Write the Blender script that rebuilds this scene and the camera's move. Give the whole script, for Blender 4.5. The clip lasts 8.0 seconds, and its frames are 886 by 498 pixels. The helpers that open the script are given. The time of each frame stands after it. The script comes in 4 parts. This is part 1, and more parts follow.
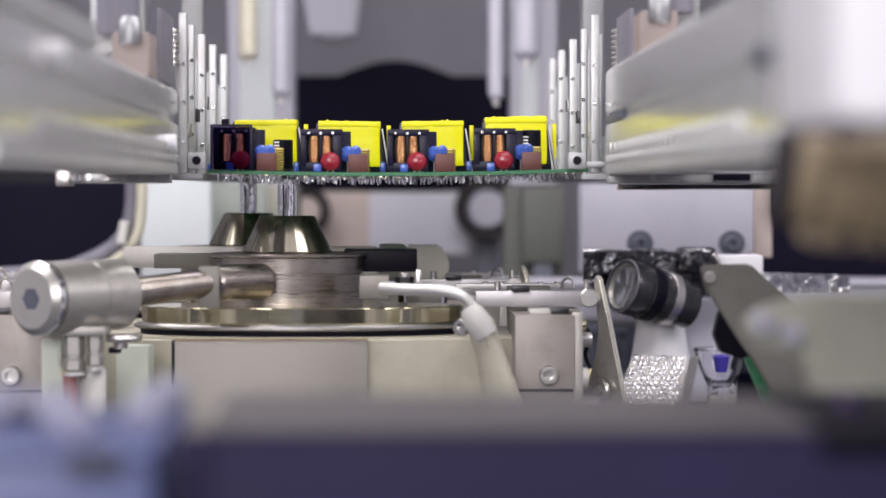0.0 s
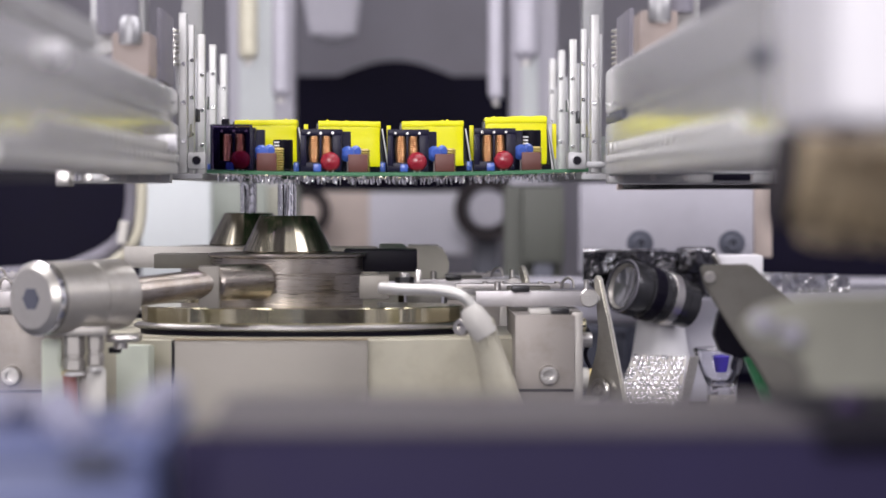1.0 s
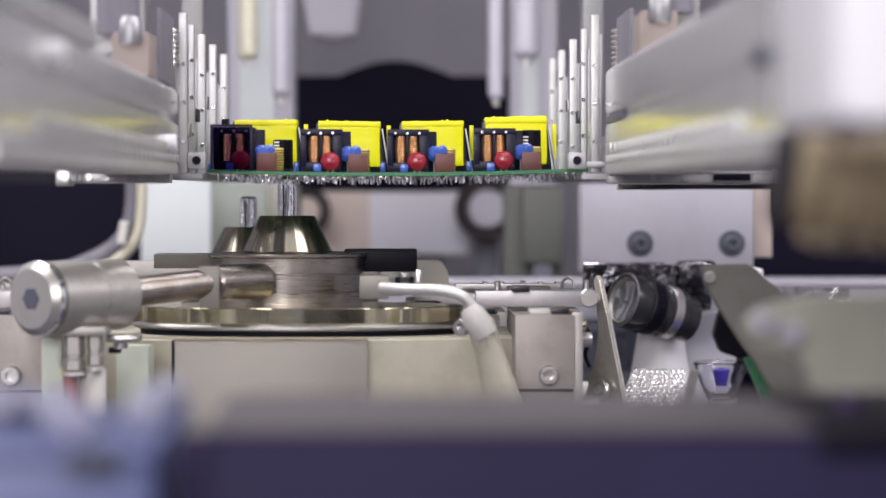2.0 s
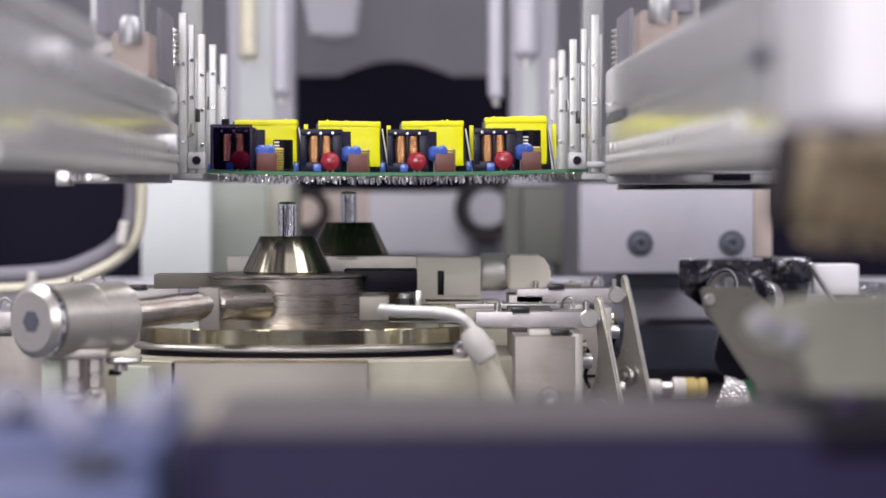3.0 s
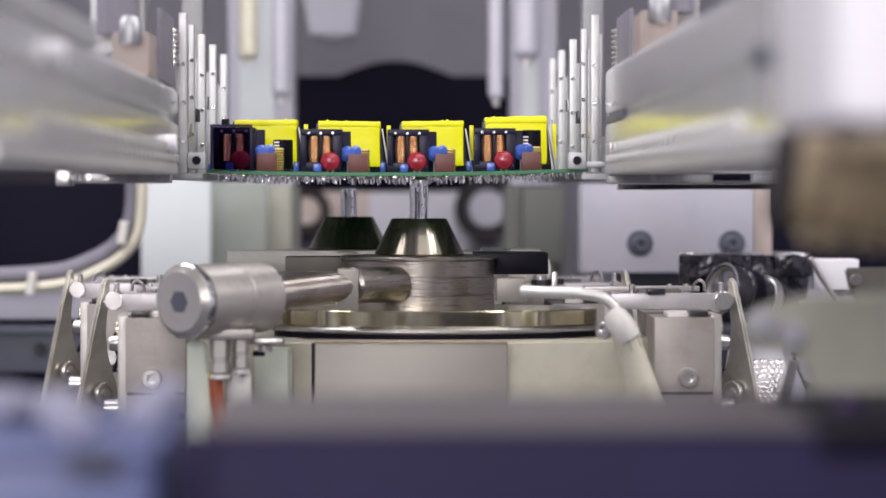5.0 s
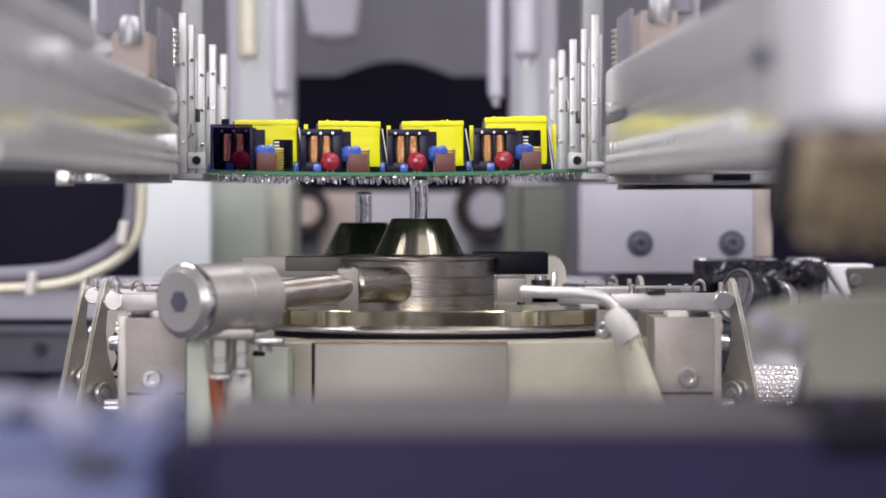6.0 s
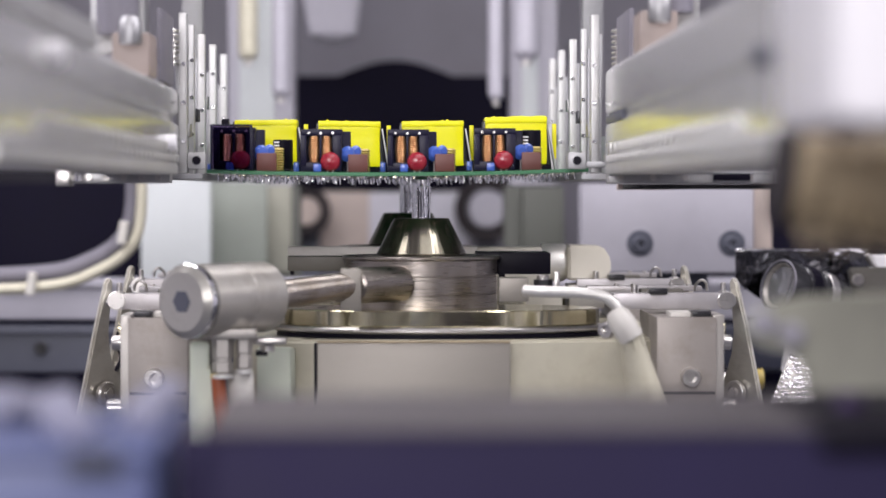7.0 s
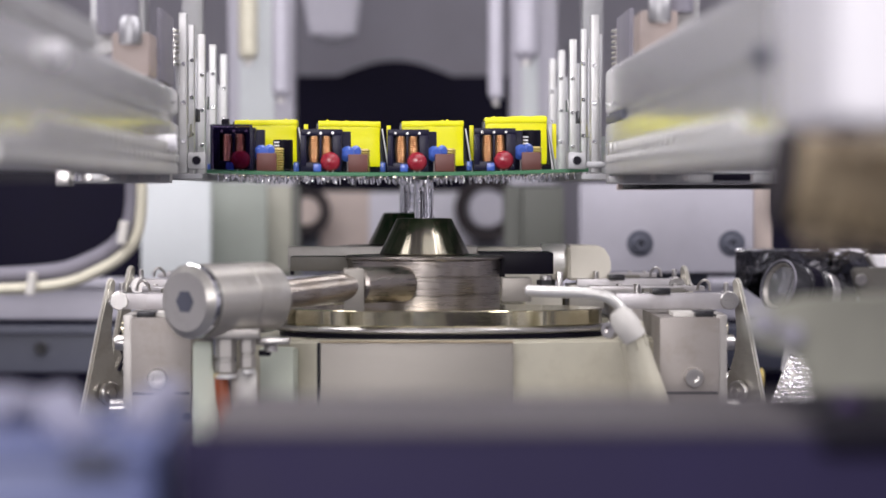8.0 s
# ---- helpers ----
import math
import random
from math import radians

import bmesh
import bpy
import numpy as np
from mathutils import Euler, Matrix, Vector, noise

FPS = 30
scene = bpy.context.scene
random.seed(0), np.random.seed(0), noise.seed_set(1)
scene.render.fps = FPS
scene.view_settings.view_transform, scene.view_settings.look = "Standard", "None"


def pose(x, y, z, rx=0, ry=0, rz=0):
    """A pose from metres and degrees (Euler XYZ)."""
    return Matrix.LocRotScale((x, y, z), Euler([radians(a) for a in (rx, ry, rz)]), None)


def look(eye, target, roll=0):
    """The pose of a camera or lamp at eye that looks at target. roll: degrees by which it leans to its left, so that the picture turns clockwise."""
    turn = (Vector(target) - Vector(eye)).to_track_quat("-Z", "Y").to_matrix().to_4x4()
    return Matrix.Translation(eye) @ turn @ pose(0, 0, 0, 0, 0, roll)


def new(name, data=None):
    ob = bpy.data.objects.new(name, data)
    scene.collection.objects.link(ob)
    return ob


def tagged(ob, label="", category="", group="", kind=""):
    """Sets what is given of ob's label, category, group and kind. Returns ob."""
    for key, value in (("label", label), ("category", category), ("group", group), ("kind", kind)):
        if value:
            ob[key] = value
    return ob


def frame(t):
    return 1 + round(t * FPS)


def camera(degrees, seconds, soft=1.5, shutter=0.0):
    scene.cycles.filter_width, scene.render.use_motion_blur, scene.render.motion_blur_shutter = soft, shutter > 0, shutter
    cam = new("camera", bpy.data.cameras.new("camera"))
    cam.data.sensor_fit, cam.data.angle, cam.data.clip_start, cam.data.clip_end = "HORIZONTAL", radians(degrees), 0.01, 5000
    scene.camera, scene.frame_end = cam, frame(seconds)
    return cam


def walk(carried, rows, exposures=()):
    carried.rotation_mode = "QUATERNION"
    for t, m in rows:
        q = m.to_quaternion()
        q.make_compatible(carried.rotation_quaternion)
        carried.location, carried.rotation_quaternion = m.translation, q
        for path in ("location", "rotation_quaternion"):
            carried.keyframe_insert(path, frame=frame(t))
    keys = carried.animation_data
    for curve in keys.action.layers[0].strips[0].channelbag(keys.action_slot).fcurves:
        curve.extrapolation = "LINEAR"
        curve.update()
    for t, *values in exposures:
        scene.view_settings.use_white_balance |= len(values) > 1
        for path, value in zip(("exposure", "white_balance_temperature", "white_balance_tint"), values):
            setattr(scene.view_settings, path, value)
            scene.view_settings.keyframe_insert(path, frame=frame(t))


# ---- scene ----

# Inside of a soldering machine. Lengths below are millimetres from the lens: x right, y away, z up.
MM = 0.001
EYE = 1.15
cam = camera(19.34, 8.0, soft=1.5)
cam.data.dof.use_dof = True
cam.data.dof.focus_distance = 1.235
cam.data.dof.aperture_fstop = 8.5
VIEW = look((0, 0, EYE), (0.0219, 1.2, EYE - 0.0269))
walk(cam, [(0, VIEW), (8, VIEW)])


# ---------- light ----------
world = bpy.data.worlds.new("hall")
scene.world = world
world.use_nodes = True
world.node_tree.nodes["Background"].inputs[0].default_value = (0.80, 0.82, 1.0, 1)
world.node_tree.nodes["Background"].inputs[1].default_value = 0.25
scene.view_settings.exposure = -0.3


def area_lamp(name, at, target, sx, sy, watts, colour=(1, 0.955, 0.985)):
    d = bpy.data.lights.new(name, "AREA")
    d.shape, d.size, d.size_y, d.energy, d.color = "RECTANGLE", sx * MM, sy * MM, watts, colour
    ob = new(name, d)
    ob.matrix_world = look((at[0] * MM, at[1] * MM, EYE + at[2] * MM), (target[0] * MM, target[1] * MM, EYE + target[2] * MM))
    return ob


# lamps out of view, added and aimed to light pots, rails and background
area_lamp("unseen_lamp_front", (165, 600, 690), (120, 1000, -20), 520, 600, 4)
area_lamp("unseen_lamp_back", (-80, 1500, 610), (-60, 1900, -30), 800, 220, 7.5)
area_lamp("unseen_lamp_mid", (380, 900, 560), (-60, 1000, 20), 220, 800, 8)
area_lamp("unseen_fill_lamp", (-240, -300, 300), (60, 700, 0), 560, 420, 13)
area_lamp("unseen_lamp_side", (-430, 1050, 520), (60, 1150, -30), 260, 900, 9)


# ---------- materials ----------
def material(name, base, rough=0.5, metal=0.0, grain=60.0, vary=0.12, bump=0.05, stretch=(1, 1, 1), stain=0.15, coat=0.0, spec=0.5, depth=0.001, wear=0.0):
    m = bpy.data.materials.new(name)
    m.use_nodes = True
    nt = m.node_tree
    nodes, links = nt.nodes, nt.links
    p = nodes["Principled BSDF"]
    tc = nodes.new("ShaderNodeTexCoord")
    mp = nodes.new("ShaderNodeMapping")
    mp.inputs["Scale"].default_value = stretch
    links.new(tc.outputs["Object"], mp.inputs["Vector"])
    fine = nodes.new("ShaderNodeTexNoise")
    fine.inputs["Scale"].default_value, fine.inputs["Detail"].default_value = grain, 5
    links.new(mp.outputs[0], fine.inputs["Vector"])
    big = nodes.new("ShaderNodeTexNoise")
    big.inputs["Scale"].default_value, big.inputs["Detail"].default_value = 14, 3
    links.new(tc.outputs["Object"], big.inputs["Vector"])
    mix = nodes.new("ShaderNodeMix")
    mix.data_type = "RGBA"
    mix.inputs["A"].default_value = (*[c * (1 - vary) for c in base], 1)
    mix.inputs["B"].default_value = (*[min(1, c * (1 + vary)) for c in base], 1)
    links.new(fine.outputs["Fac"], mix.inputs["Factor"])
    mix2 = nodes.new("ShaderNodeMix")
    mix2.data_type = "RGBA"
    ramp = nodes.new("ShaderNodeMapRange")
    ramp.inputs["From Min"].default_value, ramp.inputs["From Max"].default_value = 0.48, 0.72
    ramp.inputs["To Max"].default_value = stain
    links.new(big.outputs["Fac"], ramp.inputs["Value"])
    links.new(ramp.outputs[0], mix2.inputs["Factor"])
    links.new(mix.outputs["Result"], mix2.inputs["A"])
    mix2.inputs["B"].default_value = (base[0] * 0.55, base[1] * 0.52, base[2] * 0.47, 1)
    out = mix2.outputs["Result"]
    if wear:
        # brown residue in small spots and runs
        spots = nodes.new("ShaderNodeTexNoise")
        spots.inputs["Scale"].default_value, spots.inputs["Detail"].default_value, spots.inputs["Roughness"].default_value = 55, 6, 0.7
        links.new(tc.outputs["Object"], spots.inputs["Vector"])
        cut = nodes.new("ShaderNodeMapRange")
        cut.inputs["From Min"].default_value, cut.inputs["From Max"].default_value, cut.inputs["To Max"].default_value = 0.50, 0.68, wear
        links.new(spots.outputs["Fac"], cut.inputs["Value"])
        mix3 = nodes.new("ShaderNodeMix")
        mix3.data_type = "RGBA"
        links.new(cut.outputs[0], mix3.inputs["Factor"])
        links.new(out, mix3.inputs["A"])
        mix3.inputs["B"].default_value = (base[0] * 0.42, base[1] * 0.36, base[2] * 0.27, 1)
        out = mix3.outputs["Result"]
    links.new(out, p.inputs["Base Color"])
    rr = nodes.new("ShaderNodeMapRange")
    rr.inputs["To Min"].default_value, rr.inputs["To Max"].default_value = max(0.02, rough * 0.75), min(1, rough * (1.25 + wear))
    links.new(fine.outputs["Fac"], rr.inputs["Value"])
    links.new(rr.outputs[0], p.inputs["Roughness"])
    p.inputs["Metallic"].default_value = metal
    p.inputs["Coat Weight"].default_value = coat
    p.inputs["Specular IOR Level"].default_value = spec
    b = nodes.new("ShaderNodeBump")
    b.inputs["Strength"].default_value, b.inputs["Distance"].default_value = bump, depth
    links.new(fine.outputs["Fac"], b.inputs["Height"])
    links.new(b.outputs[0], p.inputs["Normal"])
    return m


STEEL = material("brushed_steel", (0.62, 0.60, 0.58), 0.30, 1.0, 300, 0.06, 0.06, (1, 1, 14))
TURNED = material("turned_steel", (0.37, 0.335, 0.305), 0.24, 1.0, 260, 0.16, 0.10, (0.3, 0.3, 9), 0.4, wear=0.5)
CYL = material("dull_turned_aluminium", (0.60, 0.58, 0.54), 0.30, 0.8, 300, 0.08, 0.08, (7, 7, 1), 0.3, wear=0.3)
FLAP = material("stamped_steel_sheet", (0.78, 0.77, 0.74), 0.42, 0.65, 260, 0.08, 0.06, (1, 1, 4), 0.2, wear=0.25)
CHROME = material("liquid_solder", (0.86, 0.86, 0.88), 0.05, 1.0, 90, 0.03, 0.015, (1, 1, 0.4), 0.0)
CONE = material("dark_nozzle_steel", (0.28, 0.262, 0.21), 0.20, 1.0, 60, 0.25, 0.0, (1, 1, 0.3), 0.4, wear=0.2)
BRASSY = material("passivated_rim", (0.74, 0.69, 0.48), 0.13, 1.0, 240, 0.08, 0.03, (1, 1, 10), wear=0.35)
LEAF = material("bent_leaf_steel", (0.70, 0.68, 0.62), 0.33, 0.75, 260, 0.10, 0.06, (1, 1, 4), 0.3, wear=0.3)
ALU = material("anodised_aluminium", (0.38, 0.38, 0.395), 0.46, 1.0, 220, 0.08, 0.06, (1, 6, 1), wear=0.15)
RAIL = material("polished_rail_aluminium", (0.74, 0.74, 0.73), 0.19, 0.6, 300, 0.05, 0.015, (1, 0.1, 1), stain=0.1)
ARM = material("bright_ground_steel", (0.50, 0.48, 0.49), 0.38, 0.7, 200, 0.06, 0.03, (3, 1, 1), 0.2, wear=0.2)
LEDGE = material("pale_anodised_aluminium", (0.52, 0.52, 0.52), 0.38, 0.6, 300, 0.08, 0.04, (1, 0.2, 1), wear=0.2)
ALU_MATT = material("bead_blasted_aluminium", (0.50, 0.50, 0.51), 0.48, 0.85, 500, 0.08, 0.08, stain=0.3, wear=0.3)
NICKEL = material("satin_nickel_plate", (0.45, 0.43, 0.405), 0.42, 0.75, 380, 0.08, 0.06, stain=0.15, wear=0.12)
BLOCK = material("warm_grey_plate", (0.315, 0.288, 0.268), 0.42, 0.5, 300, 0.06, 0.05, (1, 1, 3), 0.25, wear=0.25)
COVER = material("satin_cover_plate", (0.30, 0.28, 0.25), 0.45, 0.5, 300, 0.05, 0.012, (1, 1, 3), 0.1)
CREAM = material("cream_enamel", (0.55, 0.525, 0.42), 0.38, 0.15, 120, 0.08, 0.05, stain=0.3, wear=0.18)
PALE = material("pale_grey_paint", (0.62, 0.61, 0.675), 0.45, 0.0, 160, 0.05, 0.05)
WHITE = material("white_paint", (0.80, 0.79, 0.82), 0.40, 0.0, 140, 0.03, 0.03, stain=0.06)
COOLWHITE = material("cool_white_paint", (0.54, 0.57, 0.58), 0.45, 0.0, 120, 0.04, 0.03, stain=0.1)
MINTGREY = material("mint_grey_paint", (0.25, 0.275, 0.245), 0.5, 0.0, 110, 0.06, 0.04)
DIMOLIVE = material("dim_olive_paint", (0.085, 0.09, 0.078), 0.55, 0.0, 90, 0.1, 0.04)
SWITCH = material("cream_plastic", (0.70, 0.665, 0.58), 0.45, 0.0, 120, 0.05, 0.03)
CLOUDY = material("cloudy_lilac_plastic", (0.27, 0.27, 0.36), 0.4, 0.0, 90, 0.1, 0.04)
BACKGREY = material("grey_sheet", (0.17, 0.162, 0.195), 0.6, 0.0, 60, 0.08, 0.04)
BACKWALL = material("back_wall_sheet", (0.25, 0.24, 0.28), 0.6, 0.0, 60, 0.08, 0.04)
DARKSLATE = material("dark_slate_paint", (0.042, 0.045, 0.068), 0.5, 0.0, 80, 0.12, 0.05, spec=0.3)
DUSK = material("brown_black_rubber", (0.028, 0.023, 0.026), 0.6, 0.0, 80, 0.2, 0.05, spec=0.2)
SLATE = material("slate_blue_paint", (0.085, 0.09, 0.12), 0.5, 0.0, 80, 0.12, 0.05)
NAVY = material("indigo_paint", (0.023, 0.019, 0.052), 0.6, 0.0, 60, 0.15, 0.05, spec=0.1)
GUARD = material("dull_brown_grey_plate", (0.14, 0.133, 0.118), 0.5, 0.3, 90, 0.12, 0.05, wear=0.2)
HOOD = material("blue_black_paint", (0.006, 0.005, 0.014), 0.5, 0.0, 60, 0.15, 0.05, spec=0.05)
GREYTOP = material("worn_grey_plate", (0.105, 0.094, 0.102), 0.55, 0.2, 70, 0.15, 0.06)
MINT = material("pale_mint_plastic", (0.66, 0.71, 0.60), 0.4, 0.0, 70, 0.06, 0.04)
BLACK = material("black_plastic", (0.005, 0.004, 0.010), 0.4, 0.0, 150, 0.2, 0.05, spec=0.12)
SATIN_BLACK = material("satin_black_anodise", (0.03, 0.03, 0.034), 0.3, 0.3, 200, 0.2, 0.05)
TAN = material("tan_board", (0.54, 0.455, 0.41), 0.6, 0.0, 70, 0.12, 0.06)
BROWN = material("brown_fibre", (0.36, 0.29, 0.19), 0.75, 0.0, 90, 0.5, 0.3, stain=0.6)
OLIVE = material("olive_grey_metal", (0.335, 0.335, 0.28), 0.55, 0.2, 80, 0.12, 0.05)
BLUE = material("blue_plastic", (0.085, 0.105, 0.235), 0.45, 0.0, 60, 0.15, 0.05)
LILAC = material("lilac_grey_paint", (0.43, 0.42, 0.475), 0.5, 0.1, 130, 0.06, 0.05)
NAVYCASE = material("navy_black_plastic", (0.009, 0.008, 0.026), 0.33, 0.0, 150, 0.2, 0.05, spec=0.2)
NYLON = material("white_nylon", (0.64, 0.62, 0.58), 0.45, 0.0, 120, 0.06, 0.03)
GREENBOARD = material("green_solder_mask", (0.03, 0.17, 0.07), 0.30, 0.0, 180, 0.15, 0.04, coat=0.3)
YELLOW = material("yellow_tape", (0.74, 0.69, 0.003), 0.34, 0.0, 45, 0.08, 0.35, spec=0.35)
COPPER = material("copper_winding", (0.66, 0.37, 0.18), 0.34, 0.65, 400, 0.18, 0.15, (1, 1, 12))
RED = material("red_epoxy", (0.29, 0.012, 0.028), 0.28, 0.0, 90, 0.12, 0.06, coat=0.5)
MAROON = material("brown_film_case", (0.125, 0.038, 0.030), 0.42, 0.0, 120, 0.16, 0.05)
CAPBLUE = material("blue_epoxy", (0.05, 0.115, 0.47), 0.3, 0.0, 100, 0.12, 0.05, coat=0.4)
AMBER = material("amber_winding", (0.56, 0.43, 0.13), 0.4, 0.0, 300, 0.2, 0.2, (1, 1, 10))
ORANGE = material("rust_sleeve", (0.27, 0.065, 0.022), 0.45, 0.0, 90, 0.1, 0.05)
FOIL = material("crinkled_foil", (0.75, 0.75, 0.78), 0.16, 1.0, 70, 0.1, 1.0, stain=0.3, depth=0.003)
HAMMER = material("hammered_foil", (0.90, 0.89, 0.92), 0.20, 0.9, 90, 0.05, 0.02, stain=0.0)
# strong tone changes paint in the light and dark of the crumples
DARKFOIL = material("black_glossy_wrap", (0.15, 0.15, 0.17), 0.10, 1.0, 48, 0.5, 1.0, stain=0.7, depth=0.004, wear=0.5)
PINK = material("salmon_plastic", (0.30, 0.245, 0.225), 0.5, 0.0, 90, 0.08, 0.04)

LENSBODY = material("grey_black_barrel", (0.05, 0.05, 0.055), 0.22, 0.6, 200, 0.15, 0.05)
LENSGLASS = material("coated_lens_glass", (0.30, 0.30, 0.31), 0.06, 0.6, 40, 0.1, 0.0, coat=1.0)
glass = bpy.data.materials.new("clear_glass")
glass.use_nodes = True
gp = glass.node_tree.nodes["Principled BSDF"]
gp.inputs["Base Color"].default_value = (0.93, 0.93, 0.97, 1)
gp.inputs["Transmission Weight"].default_value, gp.inputs["Roughness"].default_value, gp.inputs["IOR"].default_value = 1.0, 0.02, 1.45
GLASS = glass
smoked = bpy.data.materials.new("smoked_plastic")
smoked.use_nodes = True
sp = smoked.node_tree.nodes["Principled BSDF"]
sp.inputs["Base Color"].default_value = (0.22, 0.16, 0.32, 1)
sp.inputs["Transmission Weight"].default_value, sp.inputs["Roughness"].default_value, sp.inputs["IOR"].default_value = 1.0, 0.0, 1.06
SMOKED = smoked


# ---------- shapes (millimetres) ----------
def box(x0, x1, y0, y1, z0, z1, bevel=0.6, bm=None):
    b = bmesh.new()
    r = bmesh.ops.create_cube(b, size=1)
    for v in b.verts:
        v.co = Vector((x0 + (v.co.x + 0.5) * (x1 - x0), y0 + (v.co.y + 0.5) * (y1 - y0), z0 + (v.co.z + 0.5) * (z1 - z0)))
    if bevel:
        w = min(bevel, 0.3 * min(abs(x1 - x0), abs(y1 - y0), abs(z1 - z0)))
        bmesh.ops.bevel(b, geom=b.edges[:], offset=w, segments=2, affect="EDGES", profile=0.6)
    return joined(bm, b)


def joined(bm, b, m=None):
    if m is not None:
        b.transform(m)
    if bm is None:
        return b
    tmp = bpy.data.meshes.new("tmp")
    b.to_mesh(tmp)
    bm.from_mesh(tmp)
    bpy.data.meshes.remove(tmp)
    b.free()
    return bm


def lathe(profile, seg=48, m=None, bm=None):
    """A turned body: (radius, height) pairs from below to above, closed where the radius is 0."""
    b = bmesh.new()
    rings = []
    for r, z in profile:
        if r < 1e-6:
            rings.append([b.verts.new((0, 0, z))])
        else:
            rings.append([b.verts.new((r * math.cos(a), r * math.sin(a), z)) for a in [2 * math.pi * i / seg for i in range(seg)]])
    for lo, hi in zip(rings, rings[1:]):
        for i in range(seg):
            j = (i + 1) % seg
            if len(lo) == 1 and len(hi) > 1:
                f = (lo[0], hi[j], hi[i])
            elif len(hi) == 1 and len(lo) > 1:
                f = (lo[i], lo[j], hi[0])
            elif len(lo) > 1:
                f = (lo[i], lo[j], hi[j], hi[i])
            else:
                continue
            b.faces.new(f)
    bmesh.ops.recalc_face_normals(b, faces=b.faces[:])
    return joined(bm, b, m)


def along(a, c):
    """Turns the z axis from the origin onto the line from a to c."""
    a, c = Vector(a), Vector(c)
    return Matrix.Translation(a) @ (c - a).to_track_quat("Z", "Y").to_matrix().to_4x4()


def rod(a, c, r, r2=None, seg=24, chamfer=0.4, bm=None):
    length = (Vector(c) - Vector(a)).length
    r2 = r if r2 is None else r2
    h = min(chamfer, 0.3 * r, 0.3 * length)
    return lathe([(0, 0), (r - h, 0), (r, h), (r2, length - h), (r2 - h, length), (0, length)], seg, along(a, c), bm)


def plate(outline, axis, lo, hi, bevel=0.4, bm=None):
    """An outline of (u, v) pairs pushed from lo to hi along axis x, y or z."""
    b = bmesh.new()
    put = {"x": lambda u, v, w: (w, u, v), "y": lambda u, v, w: (u, w, v), "z": lambda u, v, w: (u, v, w)}[axis]
    f = b.faces.new([b.verts.new(put(u, v, lo)) for u, v in outline])
    ext = bmesh.ops.extrude_face_region(b, geom=[f])
    d = Vector(put(0, 0, hi - lo))
    bmesh.ops.translate(b, vec=d, verts=[v for v in ext["geom"] if isinstance(v, bmesh.types.BMVert)])
    bmesh.ops.recalc_face_normals(b, faces=b.faces[:])
    if bevel:
        bmesh.ops.bevel(b, geom=b.edges[:], offset=bevel, segments=2, affect="EDGES", clamp_overlap=True)
    return joined(bm, b)


def hose(points, r, seg=14, steps=8, bm=None):
    """A round tube along a smooth line through the points."""
    pts = [Vector(p) for p in points]
    line = []
    for i in range(len(pts) - 1):
        p0, p1, p2, p3 = pts[max(i - 1, 0)], pts[i], pts[i + 1], pts[min(i + 2, len(pts) - 1)]
        for k in range(steps):
            t = k / steps
            line.append(0.5 * (2 * p1 + (p2 - p0) * t + (2 * p0 - 5 * p1 + 4 * p2 - p3) * t * t + (3 * p1 - p0 - 3 * p2 + p3) * t ** 3))
    line.append(pts[-1])
    b = bmesh.new()
    rings = []
    up = Vector((0.13, 0.31, 0.94))
    for i, p in enumerate(line):
        d = (line[min(i + 1, len(line) - 1)] - line[max(i - 1, 0)]).normalized()
        s = d.cross(up).normalized()
        u = s.cross(d).normalized()
        up = u
        rings.append([b.verts.new(p + r * (math.cos(a) * s + math.sin(a) * u)) for a in [2 * math.pi * k / seg for k in range(seg)]])
    for lo, hi in zip(rings, rings[1:]):
        for k in range(seg):
            b.faces.new((lo[k], lo[(k + 1) % seg], hi[(k + 1) % seg], hi[k]))
    b.faces.new(rings[0][::-1])
    b.faces.new(rings[-1])
    bmesh.ops.recalc_face_normals(b, faces=b.faces[:])
    return joined(bm, b)


def finish(name, bm, mat, smooth=True):
    bm.transform(Matrix.Scale(MM, 4))
    me = bpy.data.meshes.new(name)
    bm.to_mesh(me)
    bm.free()
    me.materials.append(mat)
    if smooth:
        me.shade_smooth()
        me.set_sharp_from_angle(angle=radians(32))
    return me


def thing(name, label, category, at=(0, 0, 0), group=""):
    ob = new(name)
    ob.location = (at[0] * MM, at[1] * MM, EYE + at[2] * MM)
    return tagged(ob, label, category, group)


def part(name, bm, mat, parent, label=""):
    ob = new(name, finish(name, bm, mat))
    ob.parent = parent
    return tagged(ob, label) if label else ob


def structure(name, bm, mat, label, category):
    ob = new(name, finish(name, bm, mat))
    ob.location = (0, 0, EYE)
    return tagged(ob, label, category, kind="structure")


def screw(parent, at, r, axis=(0, -1, 0), name="screw", mat=None, h=None):
    """A socket screw: a turned head with a hexagonal recess."""
    h = h or r * 0.9
    a = Vector(at)
    b = lathe([(0, 0), (r, 0), (r, h * 0.85), (r * 0.9, h), (r * 0.5, h), (r * 0.48, h * 0.45), (0, h * 0.45)], 20, along(a, a + Vector(axis)))
    return part(name, b, mat or STEEL, parent)


